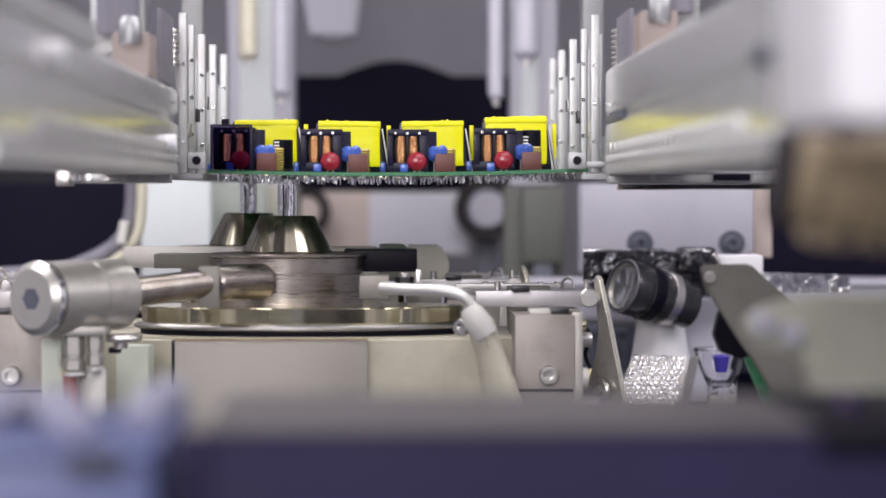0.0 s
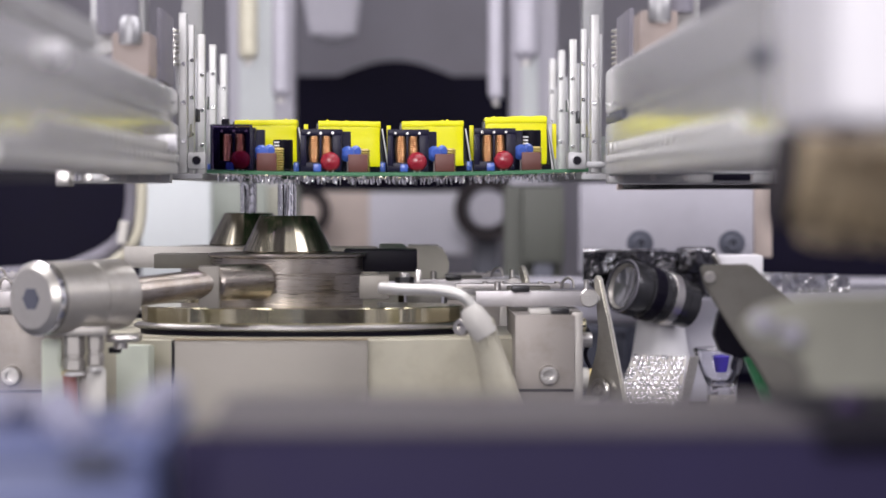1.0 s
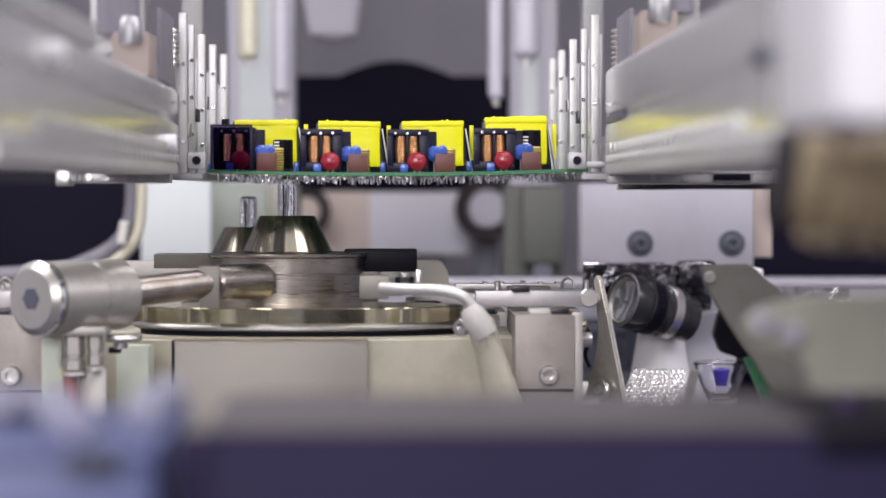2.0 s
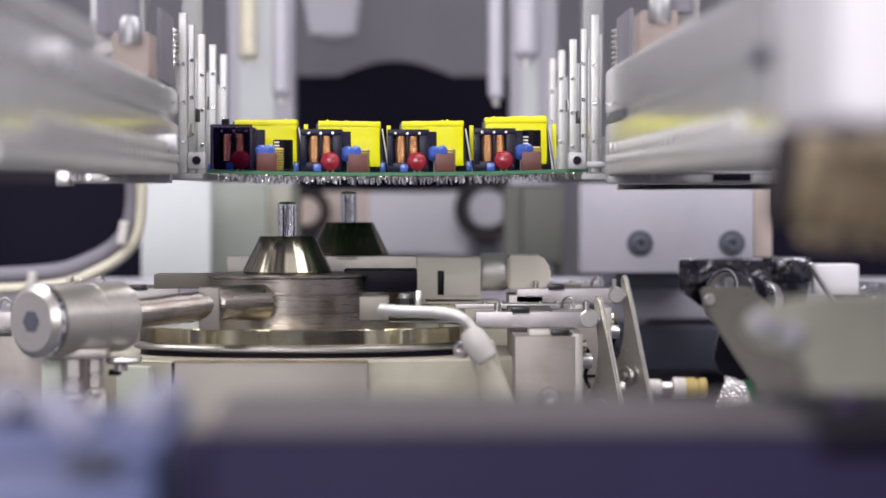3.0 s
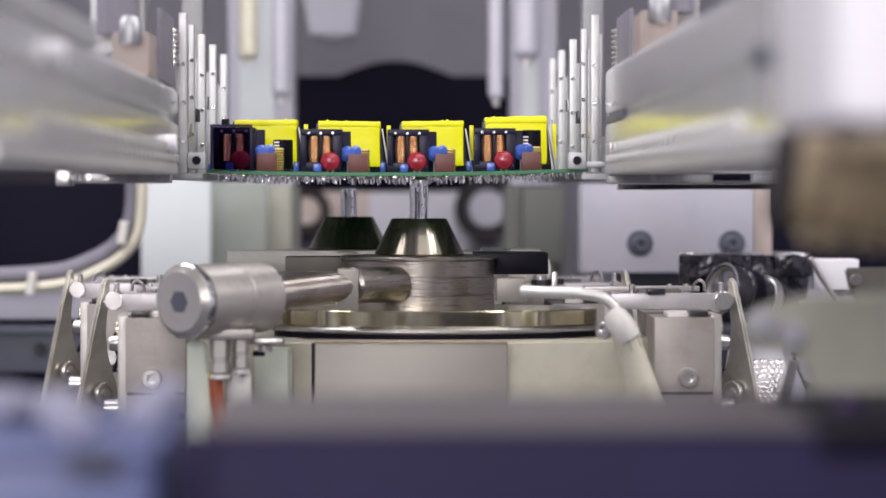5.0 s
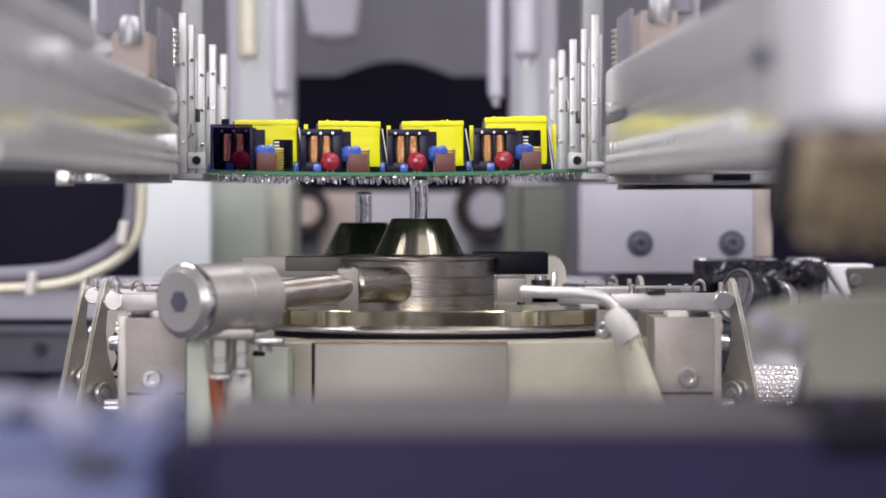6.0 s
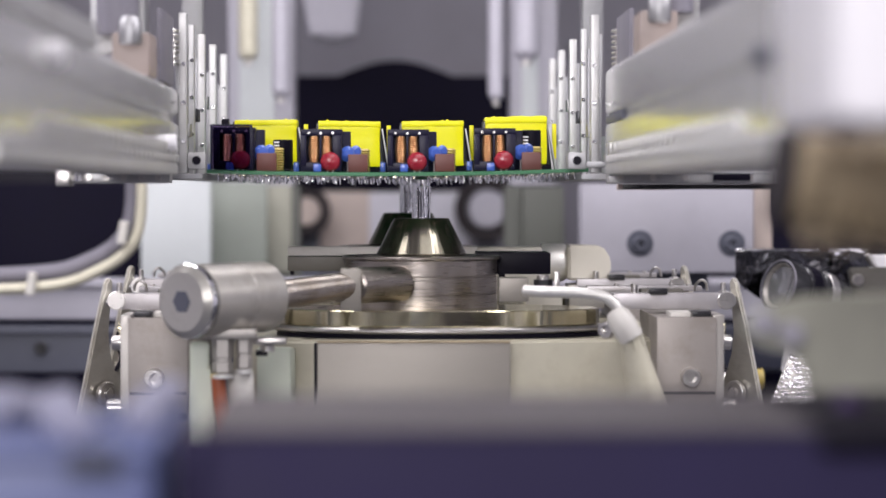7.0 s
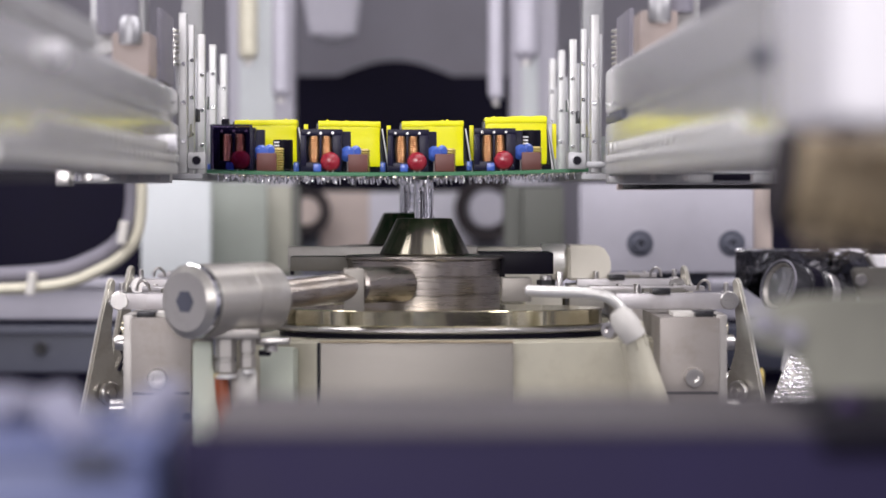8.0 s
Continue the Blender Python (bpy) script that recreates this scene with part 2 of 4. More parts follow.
# ---------- chamber ----------
structure("floor", box(-720, 720, -420, 2720, -520, -500, 0), SLATE, "dark painted steel base plate of the machine", "floor")
structure("wall_back", box(-700, 700, 2600, 2620, -500, 700, 0), BACKWALL, "grey sheet-metal back wall of the chamber", "wall")
# sides, front and ceiling stay unseen; their tones are set for the metals' reflections
structure("wall_west", box(-720, -700, -400, 2600, -500, 700, 0), PALE, "pale grey sheet-metal side wall", "wall")
structure("wall_east", box(700, 720, -400, 2600, -500, 700, 0), PALE, "pale grey sheet-metal side wall", "wall")
structure("wall_front", box(-700, 700, -420, -400, -500, 700, 0), BACKGREY, "grey sheet-metal front wall behind the lens", "wall")
structure("ceiling", box(-720, 720, -420, 2720, 700, 720, 0), BACKGREY, "grey sheet-metal chamber ceiling", "ceiling")

# unseen dark strips on the side walls, added to stripe the metals' reflections
for side, x in (("west", -699), ("east", 687)):
    for i, y in enumerate((-180, 260, 620, 930, 1180, 1420, 1760, 2150)):
        structure("wall_post_" + side + "_" + str(i + 1), box(x, x + 12, y, y + 90 + 40 * (i % 3), -498, 560, 1.5), SLATE, "unseen dark strip for the pots to mirror", "wall post")


# ---------- solder pots ----------
def solder_pot(rear):
    where = (-50, 1200, 0) if not rear else (-76.6, 1356, 0)
    label = ("steel solder pot with conical nozzle, side cylinder and bent steel tube" if not rear
             else "steel solder pot with conical nozzle behind the other pot")
    pot = thing("solder_pot", label, "solder pot", where, "solder pots under the board")
    cone = lathe([(0, -28.2), (20.4, -28.2), (20.6, -27.6), (16.75, -19.8), (12.9, -12.0), (12.4, -11.5), (6, -11.5), (5.6, -12.5), (0, -12.5)], 144)
    for v in cone.verts:
        # shallow lobes added down the flank to break its reflections into streaks
        a = math.atan2(v.co.y, v.co.x)
        k = 1 + 0.0045 * math.sin(9 * a + 0.7) + 0.0030 * math.sin(23 * a + 1.0 + rear) + 0.0016 * math.sin(47 * a)
        v.co.x, v.co.y = v.co.x * k, v.co.y * k
    part("nozzle_cone", cone, CONE, pot, "dark polished conical nozzle")
    tube = lathe([(0, -12.4)] + [(4.25, -12.4 + 0.9 * i) for i in range(18)] + [(4.25, 3.2), (4.0, 3.5), (0, 3.6)], 72)
    for v in tube.verts:
        a = math.atan2(v.co.y, v.co.x)
        k = 1 + 0.030 * math.sin(7 * a + 0.05 * v.co.z) + 0.010 * math.sin(17 * a + 2.0 + 0.7 * math.sin(1.4 * v.co.z))
        v.co.x, v.co.y = v.co.x * k, v.co.y * k
    part("nozzle_tube", tube, CHROME, pot, "mirror-bright tube wetted with solder")
    # columns of small beads imitate the board's pins mirrored in the tube
    beads = bmesh.new()
    rnd = random.Random(3 + rear)
    for i in range(9):
        for a in (-2.55, -2.2, -1.05):
            if a != -1.05 or i % 3 == 0:
                r = rnd.uniform(0.36, 0.52)
                z = -11.0 + 1.5 * i + rnd.uniform(-0.15, 0.15)
                lathe([(0, -r * 1.2), (r * 0.8, -r * 0.7), (r, 0), (r * 0.8, r * 0.7), (0, r * 1.2)], 8, Matrix.Translation((4.2 * math.cos(a), 4.2 * math.sin(a), z)), beads)
    # thin black rods stand in for dark stripes reflected in the tube
    for a, lo, hi, r in ((-1.95, -12, 2.6, 0.42), (-1.72, -11, 1.0, 0.26), (-0.75, -12, 2.2, 0.34), (-1.38, -9, 2.8, 0.22)):
        part("reflection_streak", hose([(4.22 * math.cos(a), 4.22 * math.sin(a), lo), (4.22 * math.cos(a + 0.04), 4.22 * math.sin(a + 0.04), (lo + hi) / 2), (4.22 * math.cos(a - 0.02), 4.22 * math.sin(a - 0.02), hi)], r, 7, 4), BLACK, pot)
    part("mirrored_beads", beads, CHROME, pot, "small bright beads in place of the mirrored pins")
    part("solder_dome", lathe([(0, -0.8), (4.1, -0.8), (4.15, 2.9), (4.13, 3.3), (3.9, 3.8), (3.2, 4.15), (1.8, 4.35), (0, 4.4)], 32), CHROME, pot, "bright dome of liquid solder")
    part("top_flange", lathe([(0, -30.2), (36, -30.2), (36.4, -29.8), (36.4, -29.0), (36, -28.6), (0, -28.6)], 72), TURNED, pot)
    drum = part("drum", lathe([(0, -53), (34.6, -53), (35, -52.6), (35, -46.3), (34.4, -46), (34.4, -45.6), (35, -45.3), (35, -38.3), (34.4, -38), (34.4, -37.6),
                               (35, -37.3), (35, -30.6), (34.6, -30.2), (0, -30.2)], 72), TURNED, pot, "turned steel drum with fine seams")
    oval = Matrix.Translation((8, -16, 0)) @ Matrix.Diagonal((1, 0.5, 1, 1))
    rim = lathe([(0, -59.2), (72.4, -59.2), (73, -58.8), (73, -52.4), (72.4, -52), (0, -52)], 180, oval)
    rnd = random.Random(21 + rear)
    cuts, turn = [], -math.pi
    while turn < math.pi:
        cuts.append((turn, rnd.uniform(-0.9, 0.9)))
        turn += rnd.uniform(0.10, 0.34)
    for v in rim.verts:
        # flats of uneven width added round the edge to band its reflections
        a = math.atan2((v.co.y + 16) * 2, v.co.x - 8)
        start, slope = [c for c in cuts if c[0] <= a + 1e-6][-1]
        k = 1 + 0.055 * slope * min(a - start, 0.22)
        v.co.x, v.co.y = 8 + (v.co.x - 8) * k, -16 + (v.co.y + 16) * k
    part("rim_disc", rim, BRASSY, pot, "brassy turned rim of the pot lid")
    part("lid_ring", lathe([(0, -62.2), (75, -62.2), (77, -61.4), (77, -60.4), (75.4, -59.5), (0, -59.4)], 96, oval), STEEL, pot)
    # black ring fills the gap under the lid and stands for its shade
    part("gap_ring", lathe([(0, -64.4), (74, -64.4), (74, -62.4), (0, -62.4)], 72, oval), BLACK, pot, "black ring in place of the shaded gap under the lid")
    # body: a chamfered housing that widens downwards
    b = bmesh.new()
    top = [(-48, -56), (38, -56), (103, -42), (107, 40), (38, 80), (-48, 80), (-84, 40), (-84, -40)]
    rings = []
    for z, k in ((-190, 1.10), (-64.6, 1.0)):
        rings.append([b.verts.new((x * k + (6 if z < -100 else 0), y * k, z)) for x, y in top])
    for i in range(8):
        j = (i + 1) % 8
        b.faces.new((rings[0][i], rings[0][j], rings[1][j], rings[1][i]))
    b.faces.new(rings[0][::-1])
    b.faces.new(rings[1])
    bmesh.ops.recalc_face_normals(b, faces=b.faces[:])
    bmesh.ops.bevel(b, geom=b.edges[:], offset=1.4, segments=3, affect="EDGES")
    housing = part("housing", b, CREAM, pot, "cream enamelled octagonal housing")
    part("front_cover", box(-46, 38, -72, -64, -180, -64.8, 0.8), COVER, housing, "flat satin cover plate")
    part("cover_seam", box(-47.4, -46.2, -70, -63, -180, -65.2, 0.2), BLACK, housing)
    part("rust_line", box(-46, 38, -72.6, -65, -64.9, -64.3, 0.1), BROWN, housing, "thin brown line above the cover")
    part("lift_column", box(-50, 60, -40, 40, -489, -188, 3), ALU, pot)
    # side blocks with hinged steel flaps
    for s in (-1, 1):
        blk = part("side_block", box(s * 115 - 13, s * 115 + 13, -70, 10, -118, -54, 0.3), BLOCK, pot)
        part("edge_bar", box(s * 129.5 - 2.4, s * 129.5 + 2.4, -66, 8, -130, -53, 0.5), NICKEL, blk)
        part("lower_block", box(s * 112 - 12, s * 112 + 14, -66, 14, -180, -86, 0.3), BLOCK, blk)
        screw(blk, (s * 116.5, -70, -80), 4.2, h=5.5)
        part("shadow_gap", box(s * 115 - 12.4, s * 115 + 12.4, -70.6, -69.4, -87.4, -86.2, 0.1), BLACK, blk)
        part("top_clip", box(s * 114.5 - 5.5, s * 114.5 + 5.5, -60, -40, -56, -52.2, 0.3), NYLON, blk)
        part("clip_slot", box(s * 122 - 4, s * 122 + 4, -66, -50, -54, -51.5, 0.3), SATIN_BLACK, blk)
        # black stub stands in for a dark hole in the block
        part("dark_hole", rod((s * 104, -70, -97), (s * 104, -71.5, -97), 1.9), BLACK, blk)
        screw(blk, (s * 132, -44, -60), 3.2, (s, 0, 0), "side_screw", BRASSY)
        screw(blk, (s * 132, -50, -66), 3.4, (s, 0, 0), "side_screw", STEEL, 5)
        part("spacer_tube", rod((s * 131, -36, -96), (s * 141, -36, -96), 4.2), STEEL, blk)
        part("arm", box(s * 138 if s < 0 else 86, -86 if s < 0 else s * 138, -34, -22, -52, -45, 0.2), ARM, pot)
        part("arm_rail", box(s * 132 if s < 0 else 78, -78 if s < 0 else s * 132, 18, 28, -46, -43.6, 0.2), ARM, pot)
        part("wire_loop", hose([(s * 127, 4, -45), (s * 127.6, 3, -42), (s * 130, 2, -40.2), (s * 132, 2, -41.6), (s * 132.6, 2, -45)], 0.7, 8), STEEL, pot, "bent steel wire loop")
        for u in (92, 100, 118, 126):
            screw(pot, (s * u, 22, -43.6), 1.2, (0, 0, 1), "rail_screw", STEEL, 1.0)
        part("slide_block", box(s * 112 - 10, s * 112 + 10, 6, 16, -50, -44.4, 0.4), GUARD, pot)
        part("arm_dowel", rod((s * 96, -28, -46), (s * 96, -28, -41), 1.5), STEEL, pot)
        part("arm_stop", box(s * 106 - 4, s * 106 + 4, -38, -26, -45.2, -42.6, 0.4), SATIN_BLACK, pot)
        part("arm_end", rod((s * 137, -34.5, -48.2), (s * 137, -20, -48.2), 4.2), STEEL, pot)
        part("end_post", rod((s * 136, -30, -45), (s * 136, -30, -40), 1.2), STEEL, pot)
        # the flap: a bent steel leaf, narrow above and wide below
        out = [(-5, -150), (27, -150), (27, -110), (25, -100), (16, -85), (8, -73), (4, -63), (2, -50), (0.6, -39.6), (-2.2, -38.2), (-3.8, -40.5), (-4.6, -60)]
        leaf = plate(out, "x", -1.4, 1.4, 0.8)
        leaf.transform(Matrix.Translation((0, 0, 40)))
        leaf.transform(Matrix.Rotation(radians(s * -11), 4, "Y") @ Matrix.Rotation(radians(s * 40), 4, "Z"))
        leaf.transform(Matrix.Translation((s * 141, -20, -40)))
        flap = part("hinged_flap", leaf, LEAF, pot, "bright bent steel flap")
        part("hinge_pin", rod((s * 133, -20, -49), (s * 146, -20, -49), 2.4), STEEL, flap)
        p = Vector((s * 144.0, -16, -91))
        n = Vector((-s * 0.77, -0.64, 0))
        part("pivot", lathe([(0, 0), (5.6, 0), (5.6, 1.6), (5.0, 2.2), (3.6, 2.2), (3.4, 1.7), (2.4, 1.7), (2.2, 3.2), (0, 3.4)], 32, along(p, p + n)), STEEL, flap, "round steel pivot with rivet")
        part("spring_clip", hose([(s * 135, -22, -60), (s * 138, -25, -66), (s * 136, -24, -74), (s * 138, -26, -80)], 0.9, 8), BLACK, flap, "black wire clip")
    if not rear:
        # cylinder on the slanting feed tube
        a, c = Vector((-100, -128, -44.5)), Vector((-56, -74, -44))
        cyl = part("side_cylinder", lathe([(0, 0), (3.4, 0.1), (3.4, -0.0), (12.4, 0), (15.2, 2.4), (15.2, 30), (15.0, 30.3), (15.0, 30.9), (15.2, 31.2), (15.2, 49), (14.4, 50), (0, 50)], 64, along(a, c)), CYL, pot, "fat turned aluminium cylinder")
        d = (c - a).normalized()
        part("hex_socket", lathe([(0, -0.25), (4.9, -0.25), (4.9, 0.5), (0, 0.5)], 6, along(a, c)), SLATE, cyl, "dark hexagonal socket")
        part("stain_ring", lathe([(15.2, 5.2), (15.4, 5.4), (15.4, 6.6), (15.2, 6.8)], 64, along(a, c)), GUARD, cyl, "brown residue round the joint")
        part("end_ring", lathe([(13.4, 2.0), (15.5, 2.9), (15.5, 5.0), (15.2, 5.3)], 64, along(a, c)), CHROME, cyl)
        e = a + d * 49.5
        mid = Vector((-31, -57, -40.5))
        part("feed_tube", rod(e, mid, 6.4, None, 40), TURNED, pot)
        part("feed_tube_end", rod(mid, (-9, -34, -40.5), 8.0, None, 40, 1.2), TURNED, pot, "dark turned tube end")
        part("tube_collar", box(-36, -27, -64, -51, -51.5, -33, 0.4), COVER, pot)
        part("valve_body", box(-95, -70, -119, -104, -60.5, -56.5, 0.6), NICKEL, pot)
        for cx, r, lo in ((-84, 4.6, -75), (-75.2, 3.6, -73)):
            fit = part("fitting", lathe([(0, lo), (r * 0.8, lo), (r, lo + 0.6), (r, lo + 4.5), (r * 0.86, lo + 5), (r * 0.86, lo + 6.4), (r, lo + 6.8), (r, -60.8), (0, -60.4)], 6, Matrix.Translation((cx, -114, 0))), NICKEL, pot, "hexagonal hose fitting")
            part("collar", lathe([(r * 0.7, lo - 2.2), (r * 1.02, lo - 2.0), (r * 1.02, lo - 0.4), (r * 0.7, lo - 0.2)], 24, Matrix.Translation((cx, -114, 0))), FLAP, fit)
        part("mint_bracket", plate([(-98, -62), (-90, -62), (-90, -73), (-88, -78), (-88, -150), (-98, -150)], "y", -112, -106, 0.8), MINT, pot, "pale mint bracket")
        part("amber_ring", rod((-86, -114, -75.2), (-86, -114, -77.2), 3.1), AMBER, pot)
        part("cable_sleeve", hose([(-86, -114, -77), (-85, -114.5, -88), (-82.5, -115, -106)], 3.0), ORANGE, pot, "rust-coloured cable sleeve")
        part("pale_sleeve", lathe([(0, -150), (5.6, -150), (5.6, -76), (5.0, -74.4), (0, -74.2)], 28, Matrix.Translation((-77, -108, 0))), NYLON, pot, "white cable sleeve")
        panel_side = box(-8.5, 8.5, -3, 3, -98, -67.5, 1.8)
        panel_side.transform(Matrix.Translation((-64.5, -55.5, 0)) @ Matrix.Rotation(radians(-24), 4, "Z"))
        part("mint_panel", panel_side, MINT, housing, "pale mint side panel")
        lug = part("steel_lug", box(-72, -58, -106, -90, -63.6, -61, 0.5), STEEL, pot)
        screw(lug, (-66, -102, -66.6), 3.0, (0, 0, 1), "lug_screw")
        part("black_clip", box(-71, -66, -104, -98, -68.5, -66.2, 0.4), BLACK, lug)
        # bent gas tube with nylon elbow
        part("bent_tube", hose([(44, -84, -41.8), (52, -91, -42), (62, -96, -42.1), (70, -99, -42.4), (76.5, -100, -43.8), (81, -100, -47), (83.5, -100, -51)], 2.5, 18), FLAP, pot, "satin bent steel tube")
        elbow = part("elbow_cap", lathe([(0, 0), (5.0, 0), (5.5, 1.2), (5.8, 7), (5.2, 11.5), (3.7, 14.2), (0, 15.2)], 32, along((88.5, -100, -61.5), (78.5, -100, -46))), NYLON, pot, "white nylon elbow cap")
        sleeve = part("sleeve", lathe([(0, 0), (5.0, 0), (5.3, 8), (6.2, 16), (8.6, 40), (0, 40)], 32, along((86.0, -98.8, -55), (97, -92, -95))), CREAM, elbow, "cream flared sleeve")
        for i in range(7):
            ang = 2 * math.pi * i / 7
            o = Vector((5.3 * math.cos(ang), 5.3 * math.sin(ang), 0))
            m = along((86.0, -98.8, -55), (97, -92, -95))
            part("rib", rod(m @ (o + Vector((0, 0, 1))), m @ (o + Vector((0, 0, 11.2))), 0.8, None, 8), CREAM, sleeve)
        screw(pot, (79, -92, -58.5), 3.6, (-0.5, -0.8, 0.1), "clamp_screw")
        # slanting side plate with a dark board edge
        guard = part("side_plate", plate([(177, -31), (198, -30.6), (206, -38), (218, -48), (246, -56), (246, -130), (217, -130), (207, -84), (199.8, -72), (192.3, -61.5), (179, -40)], "y", -118, -114, 1.0), GUARD, pot, "slanting olive grey side plate")
        part("board_edge", plate([(196, -70), (201, -70), (213, -98), (208, -98)], "y", -113, -110, 0.3), GREENBOARD, guard, "dark green board edge")
        part("dark_backing", plate([(190, -46), (202, -46), (210, -72), (196, -71), (187, -68), (184, -61), (186, -52)], "y", -109, -100, 0.6), BLACK, guard)
        part("plate_arm", box(60, 214, -118, -100, -128, -112, 1), NICKEL, guard)
        screw(guard, (181, -118, -36), 2.4)
        # block and switch behind the drum
        part("black_block", box(26, 60, 4, 44, -37.5, -27.6, 0.4), BLACK, pot, "black block")
        part("rear_plate", box(-62, -34, 6, 30, -36, -29.4, 0.4), GUARD, pot)
        part("sensor_body", box(34, 47, -50, -30, -48, -37.6, 0.4), COVER, pot)
        part("sensor_neck", rod((54, -40, -46), (54, -40, -36.5), 2.8), STEEL, pot)
        part("sensor_nut", lathe([(0, -42), (4.2, -42), (4.2, -38.5), (0, -38.5)], 6, Matrix.Translation((54, -40, 0))), SATIN_BLACK, pot)
        part("sensor_tag", box(59, 61.4, -42, -36, -46, -35, 0.4), STEEL, pot)
    else:
        part("cross_plate", box(-61, 66, -36, -30, -39, -28.2, 0.5), NICKEL, pot, "long satin cross plate")
        sw = part("switch_box", box(35, 67.5, -44, -20, -50, -28.5, 1.0), SWITCH, pot, "pale switch box with a slot")
        part("slot", box(45.6, 48.8, -44.6, -43.8, -47.6, -35.4, 0.6), BLACK, sw)
        part("switch_door", box(48.9, 67.0, -45.0, -44.1, -48.0, -37.2, 0.3), SWITCH, sw)
        part("switch_base", box(40, 78, -42, -10, -60, -51, 0.8), SWITCH, pot)
        part("motor_end", lathe([(0, 0), (9, 0), (9.8, 1), (9.8, 12), (8.6, 14), (0, 14)], 40, along((68, -14, -37), (84, -14, -37))), FLAP, pot, "bright metal motor end")
        part("motor_box", plate([(82, -46), (101, -46), (104, -42), (104, -35), (100, -28.5), (82, -28)], "y", -26, 10, 1.2), SWITCH, pot, "beige rounded motor box")
        part("wire_stub", rod((-59, -33, -38), (-59, -33, -43), 1), BLACK, pot)
        part("guide_block", box(82, 100, -34, 0, -60, -48, 0.8), NICKEL, pot)
        part("connector_white", rod((145, 45, -102), (168, 45, -102), 5.8, 5.0), NYLON, pot, "white connector sleeve")
        part("connector_clear", rod((168, 45, -102), (174, 45, -102), 4.0), STEEL, pot)
        part("connector_white_end", rod((174, 45, -102), (181, 45, -102), 6.2), NYLON, pot)
        part("connector_yellow", lathe([(0, 0), (5.6, 0), (6.2, 1.0), (6.2, 5.0), (5.2, 5.6), (5.2, 7.0), (5.9, 7.4), (5.9, 11.0), (4.6, 11.6), (0, 11.6)], 28, along((181, 45, -102), (193, 45, -102))), AMBER, pot, "yellow plastic connector")
    return pot


pot_front = solder_pot(False)
pot_rear = solder_pot(True)

# ---------- inspection camera carried behind the rear pot ----------
REAR = (-76.6, 1356, 0)


def inspection_camera():
    ob = thing("inspection_camera", "black inspection camera lens under a glossy black wrapped bracket", "camera", REAR)
    a, c = Vector((197, 22, -50.5)), Vector((232, 42, -61))
    lens = part("lens_barrel", lathe([(11.2, 3), (12.6, 0), (14.2, 0), (14.6, 0.8), (14.6, 9), (13.4, 9.6), (13.4, 11), (14.2, 11.6), (14.2, 22), (13.2, 22.6),
                                      (13.2, 24), (13.9, 24.6), (13.9, 36), (12.6, 37.5), (12.6, 44), (0, 44), (0, 6), (11.2, 5.5), (11.2, 3)], 56, along(a, c)), LENSBODY, ob, "ribbed black lens barrel")
    part("front_rim", lathe([(13.5, 0.2), (13.7, -0.4), (14.3, -0.4), (14.6, 0.2)], 56, along(a, c)), BACKGREY, lens, "grey metal front rim")
    part("front_glass", lathe([(0, 4.2), (6, 3.6), (11, 2.2), (11, 3.4), (0, 5.4)], 40, along(a, c)), LENSGLASS, lens, "shiny dark front lens")
    part("focus_ring", lathe([(14.2, 13), (14.7, 13.4), (14.7, 19.4), (14.2, 20)], 56, along(a, c)), BLACK, lens)
    part("pale_mark", lathe([(13.95, 26.5), (14.3, 26.8), (14.3, 31.5), (13.95, 31.8)], 56, along(a, c)), STEEL, lens, "bright steel clamp ring")
    part("inner_bore", lathe([(13.2, 0.3), (12.2, 0.2), (10.9, 3.6), (11.3, 3.8)], 56, along(a, c)), NICKEL, lens)
    for i in range(28):
        ang = 2 * math.pi * i / 28
        m = along(a, c) @ Matrix.Rotation(ang, 4, "Z")
        rib = box(-0.5, 0.5, 14.0, 14.9, 13.2, 19.6, 0.2)
        rib.transform(m)
        part("grip_rib", rib, BLACK, lens)
    part("wrapped_panel", plate([(178.5, -33), (251, -33), (248, -58), (196, -62), (178.5, -49)], "y", 54, 57, 0.6), DARKFOIL, ob, "glossy black wrapped panel")
    part("bright_edge", box(178.5, 224, 53, 58, -33, -31.6, 0.4), CHROME, ob)
    part("knob_block", box(229, 250, 44, 60, -45, -30.5, 3), DARKFOIL, ob)
    part("strut", rod((248, 44, -34), (264, 44, -60), 1.6), STEEL, ob)
    part("white_case", box(251, 276, 50, 70, -52, -35, 1.2), WHITE, ob, "white junction case")
    part("foil_skirt", plate([(262, -44), (325, -46), (325, -56), (262, -56)], "y", 60, 62, 0.4), FOIL, ob, "crinkled foil skirt")
    part("white_sleeve", lathe([(0, 0), (17, 0), (12, 30), (0, 30)], 40, Matrix.Translation((221, 58, -98))), WHITE, ob, "white conical sleeve")
    part("backing_panel", box(229, 266, 84, 88, -118, -60, 0.8), PALE, ob, "pale grey backing panel")
    part("mount_post", box(216, 226, 60, 75, -496, -96, 1), ALU, ob)
    return ob


